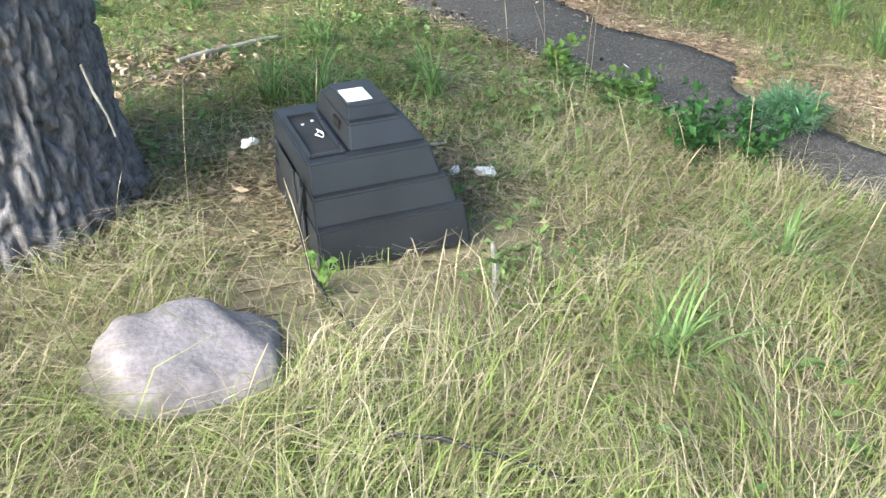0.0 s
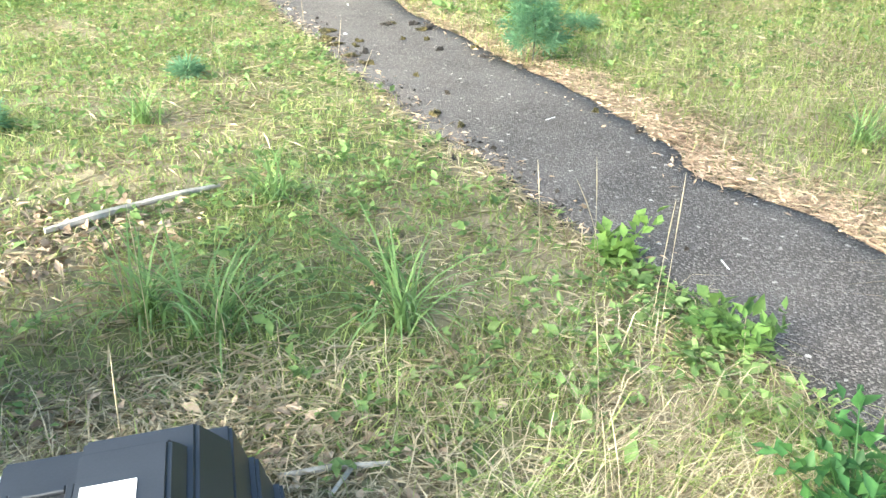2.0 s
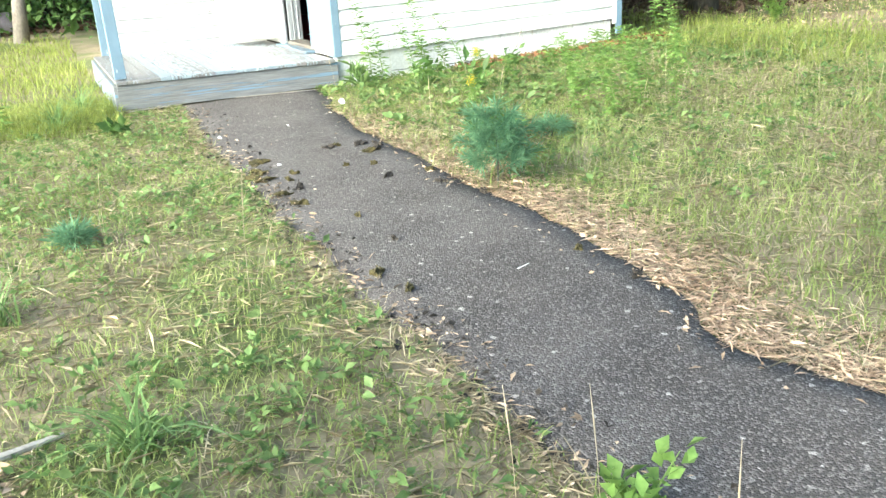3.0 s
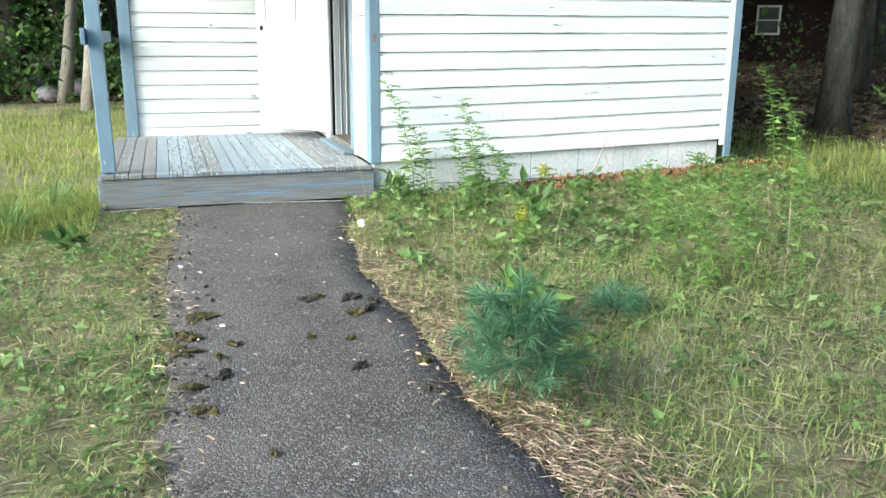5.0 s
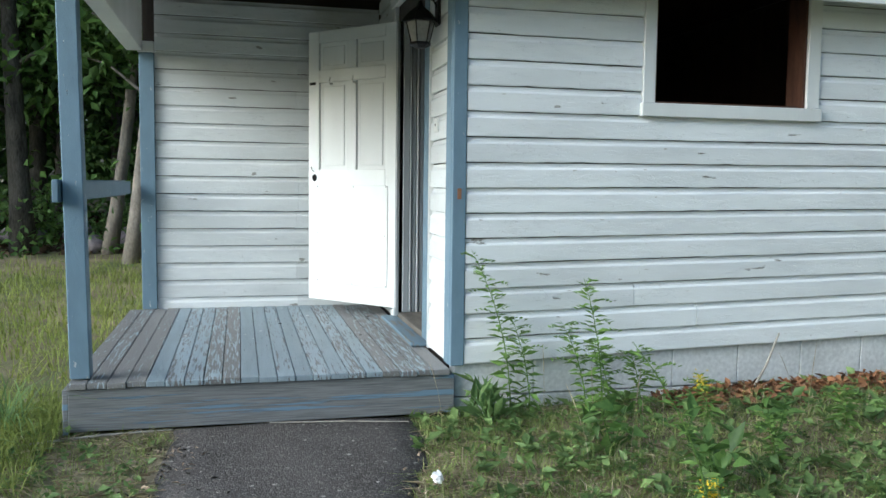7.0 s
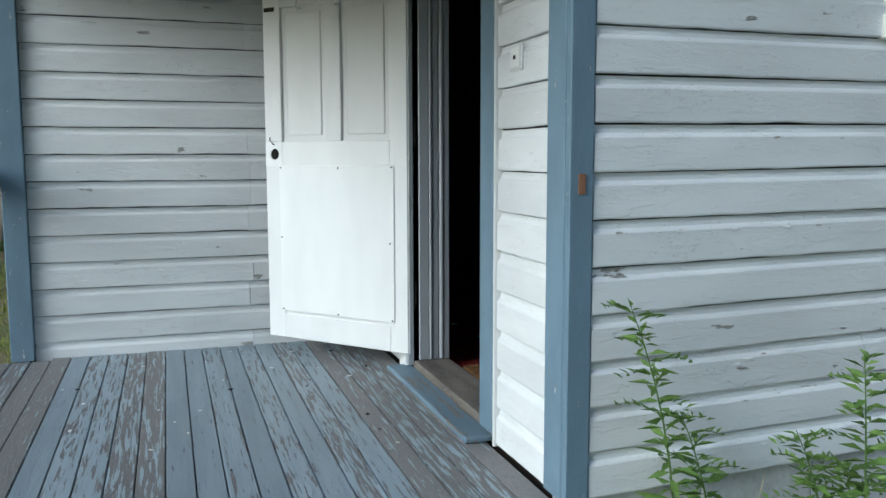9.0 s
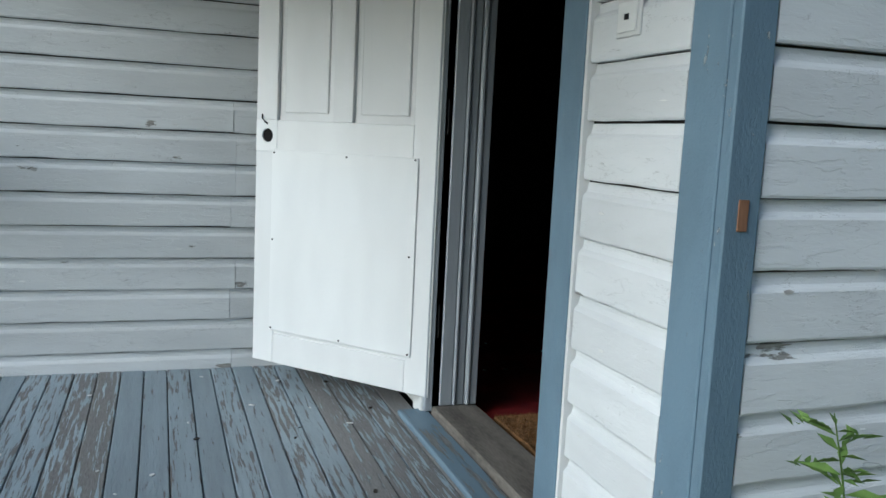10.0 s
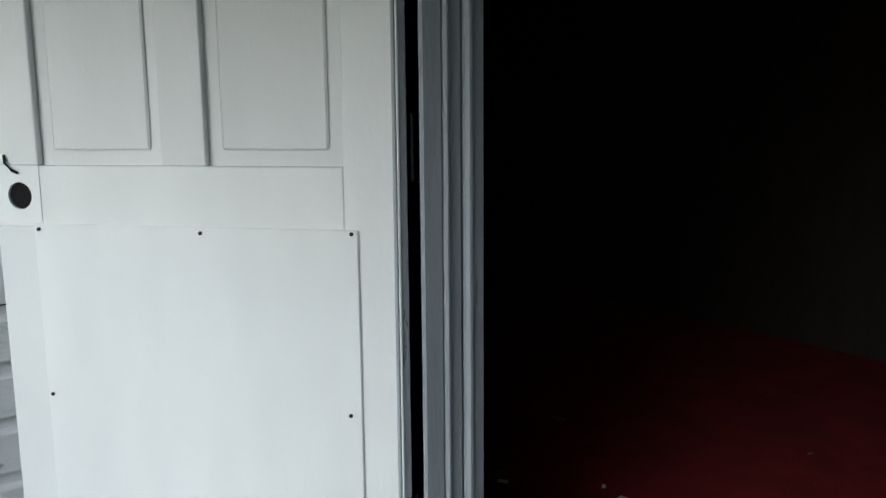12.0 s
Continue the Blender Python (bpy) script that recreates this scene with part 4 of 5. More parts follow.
stick([on(0.80, 3.755, 0.03), on(0.95, 3.80, 0.04), on(1.08, 3.865, 0.035), on(1.24, 3.90, 0.045), on(1.385, 3.945, 0.04)], [0.013, 0.016, 0.013, 0.012, 0.007], "grey fallen branch lying among dead leaves", name="branch")
stick([on(1.24, 2.43, 0.02), on(1.36, 2.41, 0.025), on(1.475, 2.375, 0.03)], [0.006, 0.008, 0.006], "forked pale twig lying in the grass", name="twig")
stick([on(1.40, 2.40, 0.025), on(1.33, 2.33, 0.03)], [0.007, 0.004], "forked pale twig lying in the grass", name="twig")
stick([on(1.02, 1.33, 0.02), on(1.12, 1.48, 0.03), on(1.2, 1.62, 0.03)], [0.010, 0.013, 0.008], "pale piece of bark in dry grass", name="bark_piece")
stick([on(5.60, 8.97, 0.0), on(5.68, 8.95, 0.16), on(5.74, 8.93, 0.34)], [0.008, 0.007, 0.005], "dead brown stem leaning by the foundation", name="fallen_stick")
stick([on(1.9, 8.85, 0.03), on(2.2, 8.93, 0.03), on(2.5, 8.96, 0.03)], [0.006, 0.006, 0.003], "thin twig at the foot of the porch", name="twig")
stick([on(2.95, 8.99, 0.03), on(3.3, 8.95, 0.03), on(3.62, 8.86, 0.035)], [0.004, 0.003, 0.002], "thin dry stem at the foot of the porch", name="dry_stem")
for a, b in (((2.82, 2.90), (2.80, 2.84)), ((2.72, 2.66), (2.71, 2.59)), ((2.98, 4.35), (3.04, 4.37))):
    stick([on(*a, 0.024), on(*b, 0.026)], [0.0024, 0.0016], "white dry stick on the asphalt", LABEL, "pale_stick")


def scrap(x, y, r, up, seed, label="crumpled white paper litter in the grass"):
    ob = tagged(part("paper_scrap", lump((r, r * 0.8, r * 0.55), seed, 12, 7, 0.7), PAPER), label, "litter")
    ob.matrix_basis = pose(*on(x, y, up), 10 * math.sin(seed), 20, 40 * seed)


scrap(1.465, 2.075, 0.048, 0.035, 2.0)
scrap(1.375, 2.145, 0.022, 0.03, 5.0)
scrap(0.72, 2.47, 0.032, 0.12, 3.3)
scrap(3.57, 8.02, 0.030, 0.05, 7.0)
scrap(2.49, 7.36, 0.014, 0.03, 1.0, "small white scrap beside the path")
scrap(2.98, 7.48, 0.010, 0.028, 1.6, "small white scrap on the asphalt")
scrap(2.63, 6.42, 0.014, 0.03, 2.6, "small white scrap on the asphalt")

moss_rng = random.Random(12)
for i, (mx_, my_, ms) in enumerate(((3.02, 6.70, .05), (3.08, 6.72, .035), (3.30, 6.58, .045), (3.21, 6.66, .06), (3.18, 6.45, .055), (3.26, 6.50, .04), (3.07, 5.87, .035), (3.32, 5.86, .035), (3.27, 5.62, .03), (3.37, 5.34, .025), (2.70, 5.32, .022), (2.72, 4.93, .022), (3.32, 4.07, .03), (3.30, 4.42, .025), (2.60, 5.92, .035), (2.53, 5.66, .05), (2.50, 5.85, .05), (2.60, 6.10, .03), (2.55, 6.57, .06), (2.50, 6.35, .06), (2.56, 4.40, .03), (2.52, 4.62, .04), (2.47, 6.20, .07), (2.66, 6.22, .03), (2.95, 6.2, .02), (3.1, 6.15, .02))):
    ob = part("moss_clump", lump((ms * 0.8, ms * 0.5, 0.016), i * 1.3, 18, 7, 1.3), MOSS if i % 3 == 1 or i > 14 else DEBRIS)
    tagged(ob, "dark clump of moss and dirt on the asphalt", "moss", "moss clumps on the path")
    ob.matrix_basis = pose(*on(mx_, my_, 0.02), 0, 0, moss_rng.uniform(0, 180))

# ---- plants ----
rng = np.random.default_rng(11)


def leaf_cards(base, direc, length, width, up=None, fold=0.2):
    """Pointed leaves as folded diamonds: arrays of base points and directions. Returns vertices and triangles."""
    n = len(base)
    d = direc / np.linalg.norm(direc, axis=1, keepdims=True)
    if up is None:
        up = rng.normal(0, 0.5, (n, 3)) + np.array([0, 0, 1.0])
    side = np.cross(d, up)
    side /= np.linalg.norm(side, axis=1, keepdims=True) + 1e-9
    nrm = np.cross(side, d)
    L, W = length[:, None], width[:, None]
    mid = base + d * L * 0.45
    v = np.stack([base, mid + side * W / 2 + nrm * W * fold, base + d * L - nrm * L * 0.12, mid - side * W / 2 + nrm * W * fold], 1)
    k = np.arange(n)[:, None] * 4
    f = np.concatenate([k + np.array([[0, 1, 2]]), k + np.array([[0, 2, 3]])], 0)
    return v.reshape(-1, 3), f


def blades(x, y, h, w, lean, droop=0.35, z=None, flow=0.0):
    """Grass blades as bent tapering ribbons, three triangles each."""
    n = len(x)
    th = rng.uniform(0, 6.2832, n)
    if flow:
        # long grass lies over in swirls
        th = 3.4 * wiggle(x, y, 0.7) - 0.6 + rng.normal(0, 0.75, n)
    out = np.stack([np.cos(th), np.sin(th), np.zeros(n)], 1)
    tw = th + 1.5708 + rng.normal(0, 0.5, n)
    side = np.stack([np.cos(tw), np.sin(tw), np.zeros(n)], 1) * (w / 2)[:, None]
    b = np.stack([x, y, (rise(x, y) if z is None else z) - 0.005], 1)
    up = np.array([0, 0, 1.0])
    mid = b + out * (lean * h * 0.35)[:, None] + up * (h * 0.6)[:, None]
    tip = b + out * (lean * h * 1.15)[:, None] + up * (h * (1 - droop * lean))[:, None]
    v = np.stack([b - side, b + side, mid - side * 0.75, mid + side * 0.75, tip], 1)
    k = np.arange(n)[:, None] * 5
    f = np.concatenate([k + np.array([[0, 1, 3]]), k + np.array([[0, 3, 2]]), k + np.array([[2, 3, 4]])], 0)
    return v.reshape(-1, 3), f


def flat_bits(x, y, length, width, lift, tilt=0.15):
    """Straw, needles and leaves lying about."""
    n = len(x)
    th = rng.uniform(0, 6.2832, n)
    d = np.stack([np.cos(th), np.sin(th), rng.normal(0, tilt, n)], 1)
    b = np.stack([x, y, rise(x, y) + lift], 1) - d * length[:, None] / 2
    return leaf_cards(b, d, length, width)


HOUSE_X0, HOUSE_X1 = 1.99, 6.97


def free(x, y, margin=0.0):
    """True where plants may stand: off the path, the house and the deck, and clear of the trunk, boulder and housing."""
    l, r = path_edges(y)
    on_path = (x > l + margin) & (x < r - margin) & (y < 9.1)
    on_house = (x > HOUSE_X0) & (x < HOUSE_X1) & (y > 9.0) & (y < 15.1)
    on_tree = np.hypot(x + 0.13, y - 2.62) < 0.46
    on_rock = ((x - 0.225) / 0.26) ** 2 + ((y - 1.45) / 0.21) ** 2 < 1
    u, v = (x - 0.678) * 0.989 - (y - 1.732) * 0.1478, (x - 0.678) * 0.1478 + (y - 1.732) * 0.989
    on_case = (u > -0.015) & (u < 0.49) & (v > -0.015) & (v < 0.65)
    return ~(on_path | on_house | on_tree | on_rock | on_case)


def scatter(n, x0, x1, y0, y1, keep=None):
    x, y = rng.uniform(x0, x1, n), rng.uniform(y0, y1, n)
    ok = free(x, y)
    if keep is not None:
        ok &= rng.random(n) < keep(x, y)
    return x[ok], y[ok]


def needle_band(x, y):
    """Bare strip of fallen needles along the path's far side and the end of the asphalt."""
    _, r = path_edges(y)
    a = smoothstep(0.55, 0.05, x - r) * (x > r - 0.05) * smoothstep(8.8, 6.0, y)
    b = smoothstep(0.9, 0.3, np.hypot((x - 3.6) / 1.1, (y - 2.0) / 0.9))
    return np.clip(np.maximum(a * (0.55 + 0.45 * smoothstep(5.8, 5.0, y)), b), 0, 1)


def leafy(x, y):
    """Where dead leaves gather."""
    a = smoothstep(0.8, 0.2, np.hypot((x - 0.65) / 1.0, (y - 3.75) / 0.55))
    b = smoothstep(0.45, 0.1, 9.05 - y) * (x > 5.0) * (x < 7.4) * 0.9
    c = smoothstep(8.0, 9.5, x) * smoothstep(6.0, 8.0, y)
    d = smoothstep(0.5, 0.1, np.hypot((x - 1.95) / 1.0, (y - 9.0) / 0.5)) * 0.4
    return np.clip(np.maximum(np.maximum(a, b), np.maximum(c, d)), 0, 1)


def thin(x, y):
    """Worn places: little grows by the housing, the trunk and the path's edges."""
    a = smoothstep(0.75, 0.3, np.hypot(x - 1.0, y - 2.35)) * 0.75
    b = smoothstep(0.9, 0.45, np.hypot(x + 0.13, y - 2.62)) * 0.6
    l, r = path_edges(y)
    c = smoothstep(0.15, 0.0, np.abs(x - l)) * 0.65
    return np.clip(np.maximum(np.maximum(a, b), c), 0, 1)


def green_keep(x, y):
    patch = 0.5 + 0.5 * wiggle(x, y, 0.9)
    return (1 - 0.93 * needle_band(x, y)) * (1 - 0.6 * leafy(x, y)) * (1 - thin(x, y)) * (0.35 + 0.65 * patch)


def merge(sets):
    vs, fs, o = [], [], 0
    for v, f in sets:
        vs.append(v)
        fs.append(f + o)
        o += len(v)
    return np.concatenate(vs), np.concatenate(fs)


def gam(n, mean, sd):
    return np.clip(rng.normal(mean, sd, n), mean * 0.35, mean * 2)


def grow(name, sets, mat, label, category):
    v, f = merge(sets)
    return tagged(bulk(name, v, f, mat), label, category, kind="stuff")


def tuft_field(n, x0, x1, y0, y1, h, w, lean, keep, flow=0.0):
    x, y = scatter(n, x0, x1, y0, y1, keep)
    k = len(x)
    clump = 0.75 + 0.5 * (0.5 + 0.5 * wiggle(x, y, 2.2))
    return blades(x, y, gam(k, h, h * 0.35) * clump, gam(k, w, w * 0.3), np.clip(rng.normal(lean, 0.35, k), 0.05, 1.8), 0.35, None, flow)


near_keep = lambda x, y: (0.55 + 0.45 * wiggle(x, y, 1.1)) * (1 - thin(x, y)) * (1 - 0.9 * needle_band(x, y)) * (1 - 0.8 * leafy(x, y))
clear_of_housing = lambda x, y: smoothstep(0.15, 0.5, np.hypot(np.clip(np.abs(x - 0.93) - 0.3, 0, 9), np.clip(np.abs(y - 1.98) - 0.36, 0, 9)))
grow("lawn_grass", [
    tuft_field(44000, -1.6, 4.2, -0.6, 2.7, 0.066, 0.0032, 1.15, lambda x, y: near_keep(x, y) * (0.6 + 0.4 * clear_of_housing(x, y))),
    tuft_field(40000, -1.4, 3.4, -0.4, 2.3, 0.115, 0.0032, 1.6, lambda x, y: near_keep(x, y) * clear_of_housing(x, y), 1.0),
    tuft_field(120000, -2.2, 2.6, 2.4, 9.6, 0.055, 0.0036, 0.9, green_keep),
    tuft_field(125000, 3.3, 8.6, 1.6, 9.1, 0.075, 0.0038, 0.9, green_keep),
], GREEN, "patchy uncut green lawn grass", "grass")
grow("field_grass", [
    tuft_field(70000, -9, 2.0, 8.8, 19, 0.11, 0.008, 0.8, lambda x, y: (0.6 + 0.4 * wiggle(x, y, 0.6)) * smoothstep(19, 15, y)),
    tuft_field(22000, 6.9, 12, 6.5, 11, 0.13, 0.006, 0.7, lambda x, y: (1 - 0.9 * leafy(x, y)) * 0.6),
    tuft_field(9000, 0.2, 2.0, 8.2, 9.6, 0.13, 0.005, 0.9, lambda x, y: 0.6 + 0 * x),
], material("field_blade", (0.17, 0.22, 0.045), (0.35, 0.38, 0.10), 1.2, 0.6, 0.0, per="island", spread=0.4, thin=0.4), "yellow-green uncut field grass beyond the porch", "grass")
ox, oy = scatter(60000, -12, 14, -9, 10, lambda x, y: 0.9 * (0.6 + 0.4 * wiggle(x, y, 0.7)) * ~((x > -2) & (x < 8.4) & (y > -0.5)))
grow("outer_grass", [blades(ox, oy, gam(len(ox), 0.09, 0.03), gam(len(ox), 0.010, 0.003), rng.uniform(0.4, 1.2, len(ox)))], GREEN, "rough grass round about", "grass")
grow("dry_grass", [
    tuft_field(30000, -1.6, 4.0, -0.6, 2.8, 0.09, 0.0026, 1.45, lambda x, y: 0.8 * (1 - 0.6 * needle_band(x, y)) * (0.75 + 0.25 * clear_of_housing(x, y))),
    tuft_field(16000, -1.4, 3.4, -0.4, 2.3, 0.14, 0.0026, 1.7, lambda x, y: 0.9 * (1 - 0.6 * needle_band(x, y)) * clear_of_housing(x, y), 1.0),
    tuft_field(24000, -2, 2.5, 2.6, 9, 0.055, 0.0026, 1.2, lambda x, y: 0.25 + 0.5 * thin(x, y)),
    tuft_field(46000, 3.3, 8.5, 1.6, 9, 0.075, 0.0026, 1.2, lambda x, y: 0.55 - 0.3 * wiggle(x, y, 0.9)),
], STRAW, "dry straw-coloured grass stems", "grass")
sx, sy = scatter(95000, -1.6, 8.4, -0.4, 9.0, lambda x, y: np.clip(0.55 - 0.35 * wiggle(x, y, 0.9) + 0.4 * thin(x, y), 0, 1))
grow("thatch", [flat_bits(sx, sy, gam(len(sx), 0.09, 0.05), gam(len(sx), 0.0032, 0.001), rng.uniform(0.004, 0.035, len(sx)))], STRAW, "flattened straw thatch between the grass", "thatch")
bx, by = scatter(30000, 0.1, 2.5, 1.8, 3.9, lambda x, y: np.clip(0.15 + 1.3 * thin(x, y), 0, 1))
grow("worn_straw", [flat_bits(bx, by, gam(len(bx), 0.05, 0.03), gam(len(bx), 0.0042, 0.0016), rng.uniform(0.006, 0.03, len(bx)))], STRAW, "pale broken straw on the bare patch", "thatch")
nx_, ny_ = scatter(95000, 3.2, 5.2, 0.8, 8.6, needle_band)
grow("pine_needles", [flat_bits(nx_, ny_, gam(len(nx_), 0.08, 0.025), gam(len(nx_), 0.0028, 0.0008), rng.uniform(0.003, 0.025, len(nx_)), 0.08)], NEEDLES, "tan fallen pine needles along the path", "needles")
lx_, ly_ = scatter(34000, -2, 12.5, -0.3, 14, lambda x, y: np.clip(leafy(x, y) + 0.03, 0, 1))
lx2, ly2 = scatter(9000, -0.8, 2.2, 2.9, 4.7, leafy)
lx3, ly3 = scatter(7000, 4.8, 7.6, 8.4, 9.03, leafy)
lx4, ly4 = scatter(1500, 0.3, 1.9, 1.9, 3.3, thin)
lx_, ly_ = np.concatenate([lx_, lx2, lx4]), np.concatenate([ly_, ly2, ly4])
grow("foundation_leaves", [flat_bits(lx3, ly3, gam(len(lx3), 0.06, 0.02), gam(len(lx3), 0.034, 0.012), rng.uniform(0.008, 0.06, len(lx3)), 0.5)], OAK_LITTER, "reddish brown oak leaves drifted against the foundation", "leaves")
grow("leaf_litter", [flat_bits(lx_, ly_, gam(len(lx_), 0.042, 0.02), gam(len(lx_), 0.022, 0.010), rng.uniform(0.004, 0.035, len(lx_)), 0.3)], LITTER, "brown and tan dead leaves", "leaves")


def edge_dirt(n, side):
    """Places scattered along one edge of the asphalt."""
    y = rng.uniform(2.9, 8.7, n)
    y = y[rng.random(len(y)) < 0.45 + 0.55 * smoothstep(-0.3, 0.5, wiggle(0 * y, y, 1.3))]
    l, r_ = path_edges(y)
    x = (l if side == 0 else r_) + rng.normal(-0.02 if side == 0 else 0.02, 0.085, len(y))
    return x, y


dx0, dy0 = edge_dirt(1000, 0)
dx1, dy1 = edge_dirt(600, 1)
dx_, dy_ = np.concatenate([dx0, dx1]), np.concatenate([dy0, dy1])
grow("edge_litter", [flat_bits(dx_, dy_, gam(len(dx_), 0.028, 0.014), gam(len(dx_), 0.009, 0.005), rng.uniform(0.016, 0.035, len(dx_)), 0.25)], LITTER, "crumbs of dead leaves and bark along the path's edges", "litter")
dx2, dy2 = edge_dirt(520, 0)
grow("edge_dirt", [flat_bits(dx2 + 0.03, dy2, gam(len(dx2), 0.022, 0.012), gam(len(dx2), 0.016, 0.008), rng.uniform(0.018, 0.03, len(dx2)), 0.3)], DEBRIS, "dark crumbs of dirt and moss along the path's edge", "dirt")


def rosettes(n, x0, x1, y0, y1, keep, size, per=6):
    x, y = scatter(n, x0, x1, y0, y1, keep)
    x, y = np.repeat(x, per), np.repeat(y, per)
    k = len(x)
    th = rng.uniform(0, 6.2832, k)
    d = np.stack([np.cos(th), np.sin(th), rng.uniform(0.05, 0.9, k)], 1)
    b = np.stack([x + 0.02 * rng.normal(size=k), y + 0.02 * rng.normal(size=k), rise(x, y) + rng.uniform(0.01, 0.05, k)], 1)
    L = gam(k, size, size * 0.4)
    return leaf_cards(b, d, L, L * rng.uniform(0.35, 0.65, k))


grow("lawn_weeds", [
    rosettes(8500, -2.2, 2.5, 2.5, 9.2, lambda x, y: green_keep(x, y) * (0.5 + 0.5 * wiggle(x + 3, y, 1.3)), 0.032),
    rosettes(3200, 3.5, 8.5, 4.5, 9.0, lambda x, y: green_keep(x, y) * (0.5 + 0.5 * wiggle(x + 3, y, 1.3)), 0.04),
    rosettes(700, 3.6, 7.2, 6.8, 9.0, lambda x, y: 0.5 + 0.5 * wiggle(x, y, 1.4), 0.055, 7),
    rosettes(2400, 1.0, 3.8, -0.3, 2.8, lambda x, y: near_keep(x, y) * 0.7, 0.032),
    rosettes(160, 2.34, 2.60, 1.6, 3.0, lambda x, y: 1 + 0 * x, 0.036, 7),
], LAWN_WEED, "low broad-leaved weeds in the lawn", "weeds")

# tall thin seed stalks
st_v, st_f, o = [], [], 0
kx, ky = scatter(70, 0.0, 3.0, 0.75, 3.0)
kx2, ky2 = scatter(12, 1.6, 2.35, 3.0, 6.0)
kx3, ky3 = scatter(40, 3.5, 6.5, 5, 8.8)
for x, y in zip(np.concatenate([kx, kx2, kx3]), np.concatenate([ky, ky2, ky3])):
    hgt, th, ln = rng.uniform(0.18, 0.5), rng.uniform(0, 6.28), rng.uniform(0.05, 0.4)
    pts = []
    for s in np.linspace(0, 1, 6):
        pts.append((x + math.cos(th) * ln * hgt * s ** 1.8, y + math.sin(th) * ln * hgt * s ** 1.8, float(rise(x, y)) + hgt * s))
    bm = tube(pts, [0.0011, 0.0010, 0.0009, 0.0008, 0.0020, 0.0005], 4)
    bm.verts.ensure_lookup_table()
    st_v += [tuple(v.co) for v in bm.verts]
    bmesh.ops.triangulate(bm, faces=bm.faces[:])
    st_f += [[v.index + o for v in f.verts] for f in bm.faces]
    o += len(bm.verts)
    bm.free()
tagged(bulk("seed_stalks", np.array(st_v), np.array(st_f), STRAW), "tall thin pale grass stalks gone to seed", "grass", kind="stuff")


def mesh_part(name, sets, mat, parent, label=""):
    v, f = merge(sets)
    ob = bulk(name, v, f, mat)
    ob.parent = parent
    if label:
        ob["label"] = label
    return ob


def sedge(x, y, h, n=60, mat=LUSH):
    t = thing("sedge_tuft", "arching tuft of green sedge in the lawn", "grass tuft", "sedge tufts", pose(*on(x, y)))
    r = rng.normal(0, 0.025, (n, 2))
    hh = gam(n, h, h * 0.3)
    sets = []
    th = rng.uniform(0, 6.2832, n)
    ln = rng.uniform(0.35, 1.25, n)
    segs = 5
    verts = []
    for s in np.linspace(0, 1, segs + 1):
        c = np.stack([r[:, 0] + np.cos(th) * hh * ln * s ** 1.5, r[:, 1] + np.sin(th) * hh * ln * s ** 1.5, hh * (s - 0.55 * ln * s ** 2.6)], 1)
        wd = 0.0042 * (1 - s) ** 0.6 + 0.0004
        sd = np.stack([-np.sin(th), np.cos(th), 0 * th], 1) * wd
        verts += [c - sd, c + sd]
    v = np.stack(verts, 1)
    m = v.shape[1]
    k = np.arange(n)[:, None] * m
    fs = []
    for i in range(segs):
        a = 2 * i
        fs += [k + np.array([[a, a + 1, a + 3]]), k + np.array([[a, a + 3, a + 2]])]
    mesh_part("foliage", [(v.reshape(-1, 3), np.concatenate(fs))], mat, t)


for x, y, h in ((1.70, 2.90, 0.30), (1.22, 3.02, 0.26), (1.05, 3.15, 0.22), (1.55, 3.8, 0.2), (2.95, 0.75, 0.26), (2.4, 0.9, 0.24), (1.9, 1.1, 0.22), (4.6, 3.0, 0.28), (4.9, 3.4, 0.24), (4.3, 2.5, 0.26), (4.2, 3.6, 0.2), (1.55, 8.5, 0.26), (1.75, 9.1, 0.28), (1.2, 4.9, 0.18), (1.25, 0.9, 0.2)):
    sedge(x, y, h * 1.12, 52)


